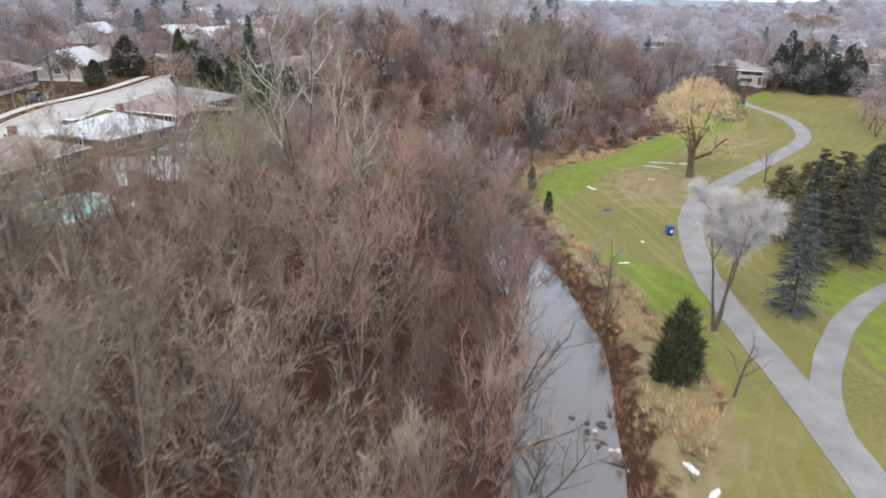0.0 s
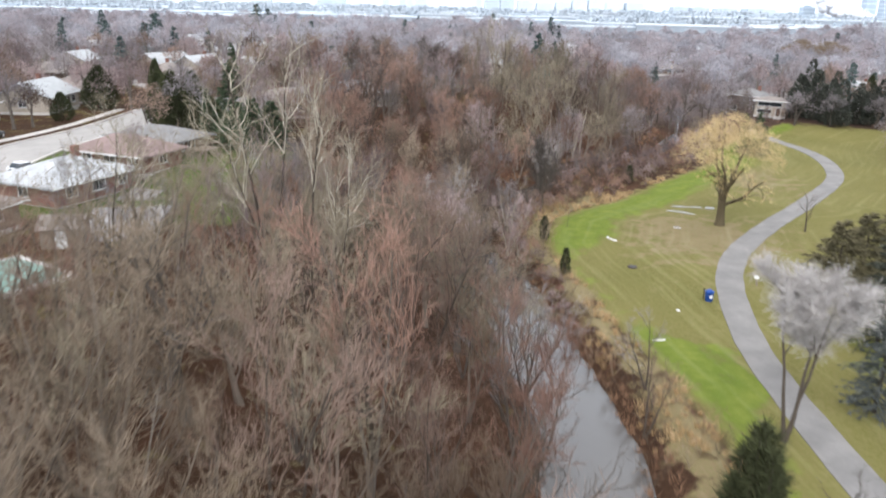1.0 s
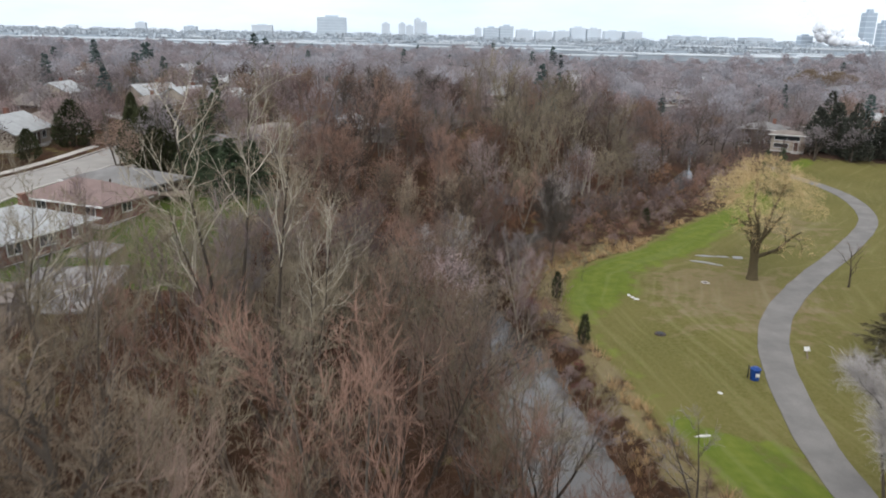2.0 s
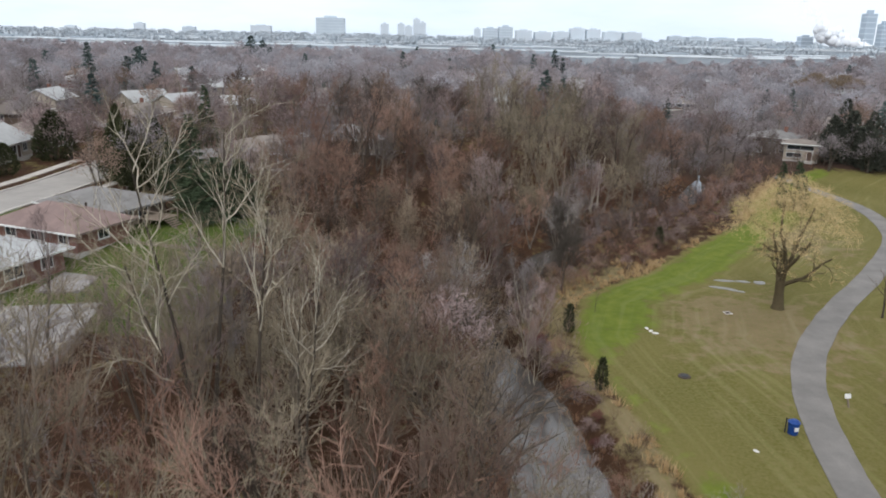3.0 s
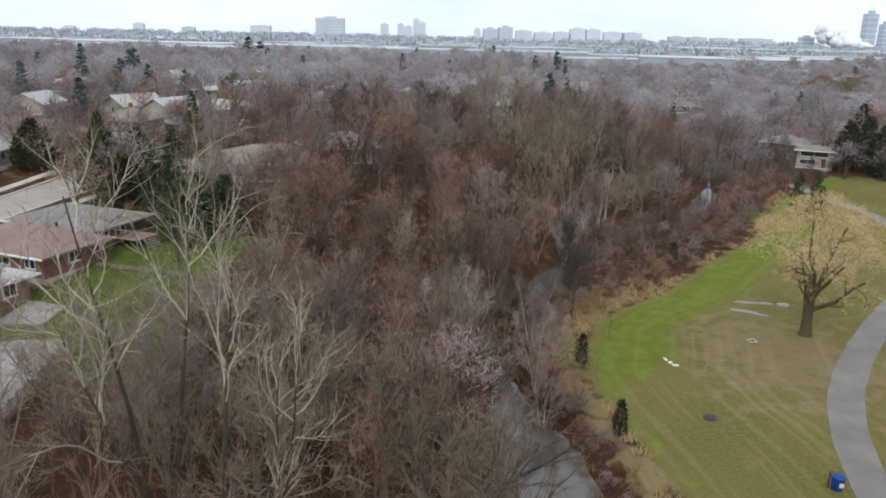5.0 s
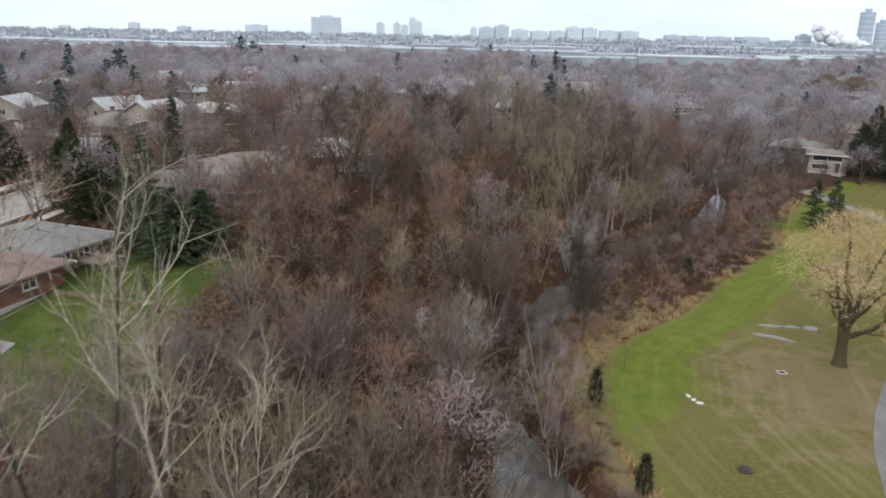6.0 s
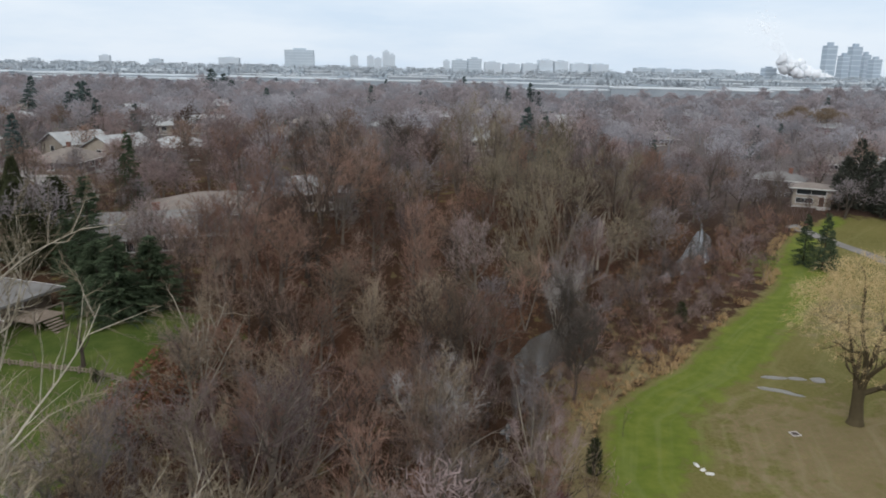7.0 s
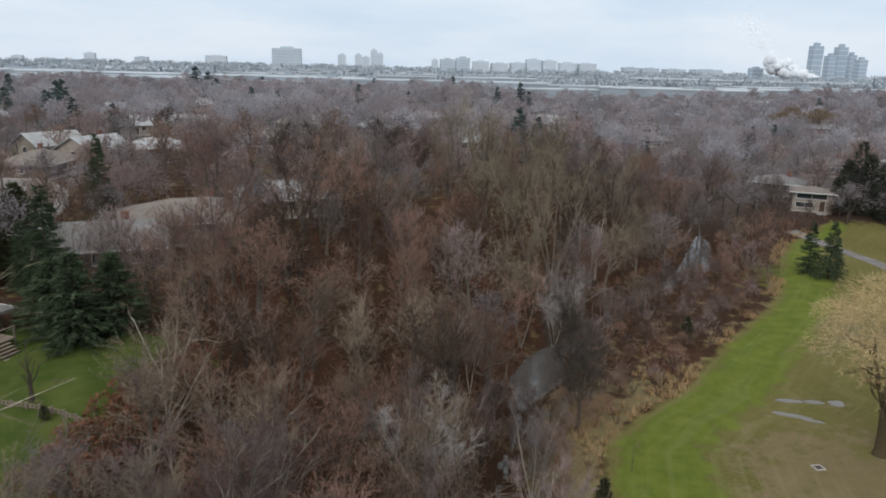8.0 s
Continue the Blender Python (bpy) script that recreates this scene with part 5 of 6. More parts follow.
for x, y, s, tall in [(-42.5, 129.0, 0.8, 1.1), (-50.0, 134.0, 1.0, 1.0), (-58.7, 145.6, 0.75, 2.2), (-47.5, 128.2, 1.0, 1.1), (-52.4, 143.0, 0.8, 1.0), (-50.0, 131.5, 1.2, 1.25), (-53.5, 134.5, 1.1, 1.3), (-55.5, 139.5, 1.0, 1.4), (-49.0, 137.5, 1.2, 1.2), (-71.7, 149.5, 1.4, 0.95), (-72.0, 137.0, 0.8, 1.0)]:
    copy_thing(cedar_row, placed(x, y, 40 * x, s, tall))
little = evergreen("cedar_shrub", "small dark conical cedar at the lawn's edge", bushy(8, 3.1, 0.6, 800, 0.09, 0.34), M_CEDAR, placed(8.8, 104.4))
copy_thing(little, placed(10.2, 91.0, 60, 1.0, 1.05))
copy_thing(little, placed(25.5, 139.5, 60, 1.2, 0.8))
copy_thing(little, placed(-28.2, 103.0, 10, 0.55, 0.6))
# the big pine and its neighbours by the houses across the lawn
pine = evergreen("pine_tree", "big dark pine beside the houses", clumped(*[((px, py), bushy(60 + k, h, 2.3, 700, 0.26, 0.9, 0.6, 1)) for k, (px, py, h) in enumerate([(0, 0, 15), (2.2, 0.6, 12), (-2.2, 0.4, 11), (0.8, -2.0, 12.5), (-0.8, 2.0, 10), (3.6, -1.0, 8.5), (-3.6, -0.8, 8)])]), M_NEEDLE_DUSK, placed(82.0, 209.5))
copy_thing(pine, placed(89.5, 212, 70, 0.9, 0.9))
copy_thing(pine, placed(86, 204, 120, 0.75, 0.8))
copy_thing(pine, placed(93, 206, 320, 0.8, 0.85))
copy_thing(pine, placed(100, 210, 200, 0.8, 0.9))
copy_thing(cedar_row, placed(103, 222, 20, 0.9, 1.9))
# brown-green pines on the rise right of the path
olive_pine = evergreen("pine_tree", "olive-brown pine with drooping boughs beside the footpath", conifer(14, 8.5, 4.4, 18, 14, 20, 0.12, 0.12, 0.1, 0.08), M_NEEDLE_OLIVE, placed(37.0, 86.5))
for k, (x, y, s) in enumerate([(42.0, 91.5, 1.0), (43.0, 84.0, 1.1), (48.5, 97.0, 1.05), (50.0, 89.0, 1.1), (55.0, 101.0, 1.1), (60.0, 108.0, 1.0)]):
    copy_thing(olive_pine, placed(x, y, 80 * k, s, 0.95))
far_conifer = evergreen("spruce_tree", "dark spruce in haze-paled colour rising among suburban trees", conifer(21, 13, 4.2, 20, 8, 9, 0.42, 0.15, 0.08), M_NEEDLE_FAR, placed(14.5, 236))
fr = random.Random(31)
for x, y, s in [(19.5, 240, 0.9), (-2.0, 228, 0.65), (-64, 330, 1.0), (-128, 300, 1.1), (-88, 250, 0.8), (-20, 400, 0.9), (22, 430, 1.0), (-45, 420, 0.9), (118, 334, 0.8), (-190, 380, 1.2), (200, 470, 1.0), (-130, 240, 0.9), (-12.5, 215, 0.6), (-104, 262, 0.9), (-96, 208, 0.8), (-84, 372, 1.0), (62, 300, 0.7), (96, 300, 0.8), (128, 290, 0.8), (104, 236, 0.9), (112, 240, 0.8), (-192, 350, 1.35), (-160, 325, 1.3), (-133, 303, 1.3), (-129, 306, 1.1), (-150, 500, 1.9), (-144, 504, 1.7), (-138, 500, 1.5), (30, 396, 1.2), (34, 398, 1.0), (1, 640, 1.5), (-59, 640, 1.3)]:
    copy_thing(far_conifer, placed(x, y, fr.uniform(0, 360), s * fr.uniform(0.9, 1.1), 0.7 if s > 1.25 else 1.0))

# bare trees along the creek's right bank
kr = random.Random(55)
for y in np.arange(94.0, 196.0, 3.1):
    if 116 < y < 136 or 164 < y < 184:
        continue
    x = float(np.interp(y, CREEK_Y, CREEK_X)) + kr.uniform(2.6, 4.2) * (1.0 if y < 135 else 1.5)
    bare_tree(kr.choice(["dome", "brush", "upright"]), kr.randrange(3), kr.choice(["grey", "red", "brown", "grey", "tan"]), placed(x, float(y), kr.uniform(0, 360), kr.uniform(0.28, 0.45) if y < 165 else kr.uniform(0.45, 0.7)))

# dark round-headed trees, one beside the water and others by the houses above the wood
dark_round = evergreen("hawthorn_tree", "dark bare round-headed tree beside the creek", grow(91, 8.6, 1, 0.05, 0.2, 0.24, 13, 0.42, 0.75, 0.16, 8, 0.42, 0.6, 0.08, 30, 0.9, 0.035), M_TWIG_DARK, placed(9.0, 116.6))
for x, y, s, r in [(-19.3, 158.0, 1.5, 60), (-11.0, 186.0, 1.45, 150), (-30.5, 181.0, 1.4, 250)]:
    other = copy_thing(dark_round, placed(x, y, r, s))
    tagged(other, "dark bare spreading tree near a house above the wood", "tree")

# ---- brush: banks, straw, rust-leaved hedge ----
thick_tri = [as_tris(GROWN["thicket", v][:2], GROWN["thicket", v][2:]) for v in range(3)]
br = random.Random(77)
banks = {"red": [], "tan": [], "mauve": [], "rose": [], "brown": []}
for x, y in scatter(41, lambda x, y: 2.9 < float(creek_off(x, y)) and x < np.interp(y, EDGE_Y, EDGE_X) - 0.8 and not (44 < y < 55 and x > 14), 2.15, 2, 34, 75, 205, 12000):
    if br.random() < 0.22:
        continue
    tone = br.random()
    key = ("mauve" if tone < 0.35 else ("rose" if tone < 0.75 else "brown")) if y > 112 else ("rose" if tone < 0.3 else ("tan" if tone < 0.75 else "brown"))
    V, F = thick_tri[br.randrange(3)]
    banks[key].append((V, F, placed(x, y, br.uniform(0, 360), br.uniform(0.25, 0.6) * (1.5 if y > 95 else 1.0))))
for x, y in scatter(42, lambda x, y: -6.5 < float(creek_off(x, y)) < -2.6, 2.0, -10, 30, 60, 205, 9000):
    V, F = thick_tri[br.randrange(3)]
    banks[br.choice(["tan", "brown", "red"])].append((V, F, placed(x, y, br.uniform(0, 360), br.uniform(0.3, 0.75))))
for x, y in scatter(47, lambda x, y: abs(float(creek_off(x, y))) < 2.6, 1.3, -8, 98, 14, 124, 4000):
    V, F = thick_tri[br.randrange(3)]
    banks[br.choice(["brown", "brown", "tan"])].append((V, F, placed(x, y, br.uniform(0, 360), br.uniform(0.3, 0.5), 1.0, 0.5)))
for x, y in scatter(43, lambda x, y: in_wood(x, y) and y < 135, 6.4, -36, 22, 40, 150, 12000):
    V, F = thick_tri[br.randrange(3)]
    banks["red" if br.random() < 0.6 else "brown"].append((V, F, placed(x, y, br.uniform(0, 360), br.uniform(0.4, 0.9))))
for key, mat, word in (("red", M_UNDER_RED, "reddish-brown"), ("tan", M_TWIG_TAN, "tan"), ("brown", M_UNDER_BROWN, "dark brown"), ("mauve", M_TWIG_MAUVE, "mauve-grey"), ("rose", M_TWIG_RED, "russet")):
    if banks[key]:
        joined("undergrowth", banks[key], mat, "tangled %s undergrowth along the creek and under trees" % word, "undergrowth")
bank_brush = {"mauve": [], "red": [], "brown": []}
for x, y in scatter(48, lambda x, y: 3.2 < float(creek_off(x, y)) and x < np.interp(y, EDGE_Y, EDGE_X) - 2.6, 2.3, 2, 76, 60, 198, 12000):
    bank_brush[br.choice(["mauve", "mauve", "red", "brown"])].append((*FINE_TRI[br.randrange(4)][1], placed(x, y, br.uniform(0, 360), br.uniform(0.2, 0.34), br.uniform(0.8, 1.1), -0.5)))
for key, items in bank_brush.items():
    joined("bank_brush", items[:100], TINTS[key][1], "low %s brush on the bank above the creek" % TINTS[key][2], "brush")
tv, tf, cv, cf = bushy(15, 1.6, 1.3, 260, 0.16, 0.28, 0.5)
rust_tri = as_tris((cv, cf))
rust = [(*rust_tri, placed(x, y, br.uniform(0, 360), br.uniform(0.6, 1.2))) for x, y in scatter(44, lambda x, y: -25.5 + 0.1 * (y - 100) < x < -22.3 + 0.1 * (y - 100), 1.0, -30, 96, -18, 116, 900)]
joined("leaf_hedge", rust, M_LEAF_RUST, "rust-coloured withered hedge and leaf heap along a garden", "hedge")
# wine-red dogwood by the water, a golden crown far off among the suburb's trees
dog_v, dog_f, dog_t, dog_tf = [], [], [], []
dome_twigs(dog_v, dog_f, 5, 2.8, 1.7, 520, 0.7, 0.05, 0.1, 5)
for k in range(7):
    a = k * 0.9
    tube(dog_t, dog_tf, [(0, 0, -0.1), (0.9 * math.cos(a), 0.9 * math.sin(a), 2.0)], [0.03, 0.01], 3)
dogwood = evergreen("dogwood_shrub", "wine-red dogwood shrub beside the creek", (dog_t, dog_tf, dog_v, dog_f), M_TWIG_WINE, placed(5.6, 98.6, 0, 0.7), M_TWIG_WINE)
for x, y, s in [(5.4, 100.0, 0.6), (9.4, 86.5, 0.5), (8.9, 83.4, 0.45)]:
    copy_thing(dogwood, placed(x, y, 90 * s, s))
gold_v, gold_f = [], []
dome_twigs(gold_v, gold_f, 9, 13, 8.5, 1100, 1.8, 0.22, 0.2, 8)
golden = evergreen("willow_tree", "broad pale golden-brown willow far off among houses", (far_ball[0][0], far_ball[0][1], gold_v, gold_f), M_TWIG_TAN, placed(150, 392, 0, 1.1))
copy_thing(golden, placed(166, 398, 90, 1.0, 0.9))
# tufts of long dry grass along the bank
gr_v, gr_f = [], []
tr = random.Random(3)
for k in range(26):
    a = tr.uniform(0, 2 * math.pi)
    d = Vector((math.cos(a) * 0.5, math.sin(a) * 0.5, 1)).normalized()
    sliver(gr_v, gr_f, Vector((tr.gauss(0, 0.2), tr.gauss(0, 0.2), -0.05)), d, tr.uniform(0.5, 1.1), 0.07, tr)
tuft = as_tris((gr_v, gr_f))
def straw_here(x, y):
    e = np.interp(y, EDGE_Y, EDGE_X)
    return (-2.0 if y > 130 else -6.0) < x - e < 0.2 and float(creek_off(x, y)) > 4.3 and noise.noise(Vector((x * 0.12, y * 0.12, 5))) > (-0.12 if y < 76 else (0.16 if y < 112 else 0.08))
straw = [(*tuft, placed(x, y, br.uniform(0, 360), br.uniform(0.5, 1.1))) for x, y in scatter(45, straw_here, 0.62, 2, 34, 72, 205, 30000)]
joined("dry_grass", straw, M_STRAW, "clumps of long straw-coloured grass on the creek bank", "grass")
reeds = [(*tuft, placed(x, y, br.uniform(0, 360), br.uniform(0.6, 1.2))) for x, y in scatter(46, lambda x, y: 3.3 < abs(float(creek_off(x, y))) < 5.0, 0.8, -8, 34, 60, 200, 16000)]
joined("reeds", reeds, M_REED, "brown dead reeds at the water's edge", "reeds")
print("brush", {k: len(v) for k, v in banks.items()}, len(straw), len(reeds), len(rust))
# ---- houses ----
def set_house(h, x, y, turn, dz=0.0):
    h.matrix_basis = pose(x, y, land_at(x, y) + dz, 0, 0, turn)
    return h


W3 = [("s", -3.6, 0.9, 1.4, 1.2), ("s", 0.2, 0.9, 1.8, 1.2), ("s", 3.8, 0.9, 1.2, 1.2), ("e", 0.0, 0.9, 1.3, 1.2), ("w", 0.0, 0.9, 1.3, 1.2), ("n", -3, 0.9, 1.4, 1.2), ("n", 3, 0.9, 1.4, 1.2)]
# local south turns to face the ravine when turned by 90 degrees
set_house(house("bungalow", "brick bungalow with a pale grey hipped roof above the ravine", 11.5, 9.5, 2.6, 1.7, M_BRICK, M_ROOF_PALE, True, 0.7, W3, ("n", 0.5), (2.5, 0.8)), -47.7, 95.0, 72, -0.4)
set_house(house("bungalow", "red-brick bungalow with a pinkish-red hipped roof", 11.0, 7.0, 2.6, 1.5, M_BRICK, M_ROOF_PINK, True, 0.8, W3, ("n", 0.5), None), -45.6, 106.6, -18, -0.5)
set_house(house("bungalow", "brown-brick bungalow with a grey-taupe hipped roof and rear windows", 11.0, 7.5, 2.6, 1.2, M_BRICK_BROWN, M_ROOF_GREY, True, 0.8, W3 + [("e", -2.2, 0.9, 1.2, 1.3)], ("n", 1.0), None), -45.0, 114.6, -18, -0.9)
set_house(house("bungalow", "long brown bungalow with a taupe roof beside a garden pool", 13.0, 8.5, 2.6, 1.7, M_BRICK_BROWN, M_ROOF_TAUPE, True, 0.7, W3, ("n", 0.5), (2.5, 0.8)), -49.2, 74.5, 80)
set_house(house("bungalow", "grey-roofed bungalow among tall evergreens", 13.0, 10.0, 2.8, 1.9, M_BRICK_BROWN, M_ROOF_GREY, False, 0.7, W3, ("n", 0.5), (2.5, 0.8)), -41.0, 140.0, 20, -0.9)
set_house(house("bungalow", "wide bungalow with a taupe low-pitched roof among bare trees", 16.0, 11.0, 2.8, 1.8, M_BRICK_BROWN, M_ROOF_TAUPE, True, 0.8, W3, ("n", 0.5), (2.5, 0.8)), -35.0, 152.0, 24)
set_house(house("bungalow", "pale-walled bungalow with a light grey roof behind bare trees", 13.0, 9.0, 2.8, 1.8, M_STUCCO, M_ROOF_PALE, True, 0.7, W3, ("n", 0.5), (2.5, 0.8)), -27.0, 167.5, 24)
W2 = [("s", -3.2, 0.8, 1.8, 1.2), ("s", 2.6, 0.8, 1.4, 1.2), ("s", -3.2, 3.5, 1.6, 1.2), ("s", 0, 3.5, 1.6, 1.0), ("s", 3.2, 3.5, 1.6, 1.2), ("w", 0, 0.8, 1.3, 1.2), ("w", 0, 3.5, 1.3, 1.2), ("e", 0, 3.5, 1.3, 1.2)]
set_house(house("two_storey_house", "cream two-storey house with a low roof beside dark pines", 7.4, 6.0, 3.9, 0.7, M_STUCCO, M_ROOF_TAUPE, True, 0.7, [("s", -1.4, 0.6, 3.2, 1.0), ("s", -0.2, 2.4, 5.6, 1.0), ("w", 0, 2.4, 2.6, 1.0), ("e", 0, 2.4, 2.6, 1.0)], ("s", 1.9), None), 74.0, 212.0, -22, -0.3)
set_house(house("two_storey_house", "brown-walled house with a grey roof behind the park", 10.0, 9.0, 5.0, 1.3, M_BRICK_BROWN, M_ROOF_GREY, True, 0.7, W2, ("s", 0.5), (2.0, 0.6)), 73.5, 227.0, -30, -1.4)
set_house(house("bungalow", "low white house with a pale roof beyond the pines", 13.0, 9.0, 2.8, 1.7, M_SIDING, M_ROOF_GREY, True, 0.7, W3, ("s", 1.9), (2.5, 0.8)), 107.0, 226.0, -10)
set_house(house("bungalow", "house with a bright pale gabled roof above the woods", 14.0, 11.0, 3.0, 2.8, M_STUCCO, M_ROOF_PALE, False, 0.7, W3, ("s", 1.9), (2.5, 0.8)), -1.0, 258.0, 35)
# a raised deck with steps behind the taupe-roofed house
deck = tagged(new("deck"), "weathered wooden deck with steps behind a bungalow", "deck")
for k in range(14):
    part("board", bm_box(-2.0, -1.6 + k * 0.23, 0.95, 2.0, -1.6 + k * 0.23 + 0.2, 1.0), M_WOOD, deck)
for sx in (-1.9, 1.9):
    for sy in (-1.5, 1.5):
        part("post", bm_box(sx - 0.06, sy - 0.06, -0.4, sx + 0.06, sy + 0.06, 1.95), M_WOOD, deck)
part("rail", bm_box(-2.0, -1.56, 1.88, 2.0, -1.46, 1.96), M_WOOD, deck)
part("rail", bm_box(1.85, -1.5, 1.88, 1.95, 1.5, 1.96), M_WOOD, deck)
for k in range(5):
    part("step", bm_box(2.0 + k * 0.28, -0.8, 0.78 - k * 0.18, 2.3 + k * 0.28, 0.8, 0.84 - k * 0.18), M_WOOD, deck)
deck.matrix_basis = pose(-38.2, 112.6, land_at(-38.2, 112.6) - 0.2, 0, 0, -18)

# houses along the street and beyond: a few kinds, each a thing of its own
kinds = [
    house("bungalow", "bungalow with a brown hipped roof among bare suburban trees", 13, 9.5, 2.7, 1.9, M_BRICK_BROWN, M_ROOF_TAUPE, True, 0.7, W3[:5], ("s", 1.9), (2.5, 0.8)),
    house("bungalow", "bungalow with a pale grey gabled roof among bare suburban trees", 12, 9.0, 2.9, 2.3, M_STUCCO, M_ROOF_PALE, False, 0.6, W3[:5], ("s", 1.9), (2.5, 0.8)),
    house("bungalow", "red-brick bungalow with a light roof among bare suburban trees", 13, 8.5, 3.0, 1.7, M_BRICK, M_ROOF_PALE, True, 0.7, W3[:5], ("s", 1.9), (2.5, 0.8)),
    house("two_storey_house", "two-storey house with a grey gabled roof in the suburb", 10, 8.5, 5.0, 2.3, M_SIDING, M_ROOF_GREY, False, 0.6, W2[:6], ("s", 0.5), (2.0, 0.6)),
]
used_kind = set()
for k, x, y, turn in spots:
    m = pose(x, y, land_at(x, y), 0, 0, turn)
    if k in used_kind:
        copy_thing(kinds[k], m)
    else:
        kinds[k].matrix_basis = m
        used_kind.add(k)

# ---- small things in the gardens ----
pool = tagged(new("pool"), "rectangular garden pool under a green cover", "pool")
part("cover", bm_box(-3.6, -5.2, 0.1, 3.6, 5.2, 0.22, 0.05), M_POOL, pool, "taut green pool cover")
cop = bm_box(-4.2, -5.8, -0.3, -3.6, 5.8, 0.16)
for q in ((3.6, -5.8, -0.3, 4.2, 5.8, 0.16), (-3.6, -5.8, -0.3, 3.6, -5.2, 0.16), (-3.6, 5.2, -0.3, 3.6, 5.8, 0.16)):
    bm_add(cop, bm_box(*q))
part("coping", cop, M_CONCRETE, pool)
pool.matrix_basis = pose(-38.2, 65.2, land_at(-38.2, 65.2), 0, 0, -28)
tarp = tagged(new("tarp", None), "blue tarpaulin over garden things by a house", "tarp")
tb = bm_box(-1.2, -0.8, 0, 1.2, 0.8, 0.9, 0.2)
part("sheet", tb, M_TARP, tarp)
tarp.matrix_basis = pose(-43.0, 68.0, land_at(-43.0, 68.0), 0, 0, 20)


def shed(label, x, y, turn, L=3.6, W=2.8, roof_m=M_ROOF_TAUPE):
    e = tagged(new("garden_shed"), label, "shed")
    part("wall", bm_box(-L / 2, -W / 2, -0.3, L / 2, W / 2, 2.0), M_WOOD, e)
    part("roof", bm_roof(L, W, 2.02, 0.9, 0.25, False, 0.1), roof_m, e)
    part("door", bm_box(-0.5, -W / 2 - 0.05, 0.05, 0.5, -W / 2 + 0.02, 1.85), M_TRIM, e)
    e.matrix_basis = pose(x, y, land_at(x, y), 0, 0, turn)
    return e


shed("wooden garden shed with a weathered roof", -37.0, 76.0, 15)
for k, (x, y, w, d, turn) in enumerate([(-35.6, 83.5, 8.0, 12.5, 14), (-39.0, 96.0, 4.0, 6.0, 4)]):
    pt = tagged(new("patio"), "worn grey paved patio behind a bungalow", "patio", kind="structure")
    for i in range(4):
        for j in range(4):
            part("slab", bm_box(-w / 2 + i * w / 4 + 0.02, -d / 2 + j * d / 4 + 0.02, -0.6, -w / 2 + (i + 1) * w / 4 - 0.02, -d / 2 + (j + 1) * d / 4 - 0.02, 0.12), M_PATIO, pt)
    pt.matrix_basis = pose(x, y, land_at(x, y), 0, 0, turn)


# fences along the back gardens: posts, rails and boards
def fence(label, pts, h=1.5):
    e = tagged(new("garden_fence"), label, "fence")
    L = smooth_line(pts, 5)
    bmesh_board = bm_box(-0.07, -0.012, 0.08, 0.07, 0.012, h)
    me_b = bpy.data.meshes.new("board")
    bmesh_board.to_mesh(me_b)
    bmesh_board.free()
    me_b.materials.append(M_WOOD)
    for a, b in zip(L[:-1], L[1:]):
        d = b - a
        ln = float(np.hypot(*d))
        ang = math.degrees(math.atan2(d[1], d[0]))
        part("post", bm_box(-0.06, -0.06, -0.5, 0.06, 0.06, h + 0.12), M_WOOD, e).matrix_basis = pose(a[0], a[1], land_at(*a), 0, 0, ang)
        for f in np.arange(0.1, ln, 0.32):
            q = a + d * f / ln
            o = new("board", me_b)
            o.parent = e
            o.matrix_basis = pose(q[0], q[1], land_at(*q), 0, 0, ang)
        for z in (0.4, h - 0.25):
            za, zb = land_at(*a) + z, land_at(*b) + z
            V, F = [], []
            tube(V, F, [(a[0], a[1], za), (b[0], b[1], zb)], [0.04, 0.04], 4)
            o = new("rail", mesh_thing("rail", V, F, M_WOOD))
            o.parent = e
    return e


fence("grey weathered board fence along a back garden", [(-32.5, 56), (-33.0, 62), (-33.2, 70), (-33.8, 76)])
fence("grey board fence below a paved yard", [(-29.8, 76.6), (-30.6, 82), (-31.4, 88.5)], 1.1)
fence("low brown board fence across a back garden lawn", [(-25.5, 103.2), (-30, 104.2), (-36, 105.4), (-39, 106)], 0.42)

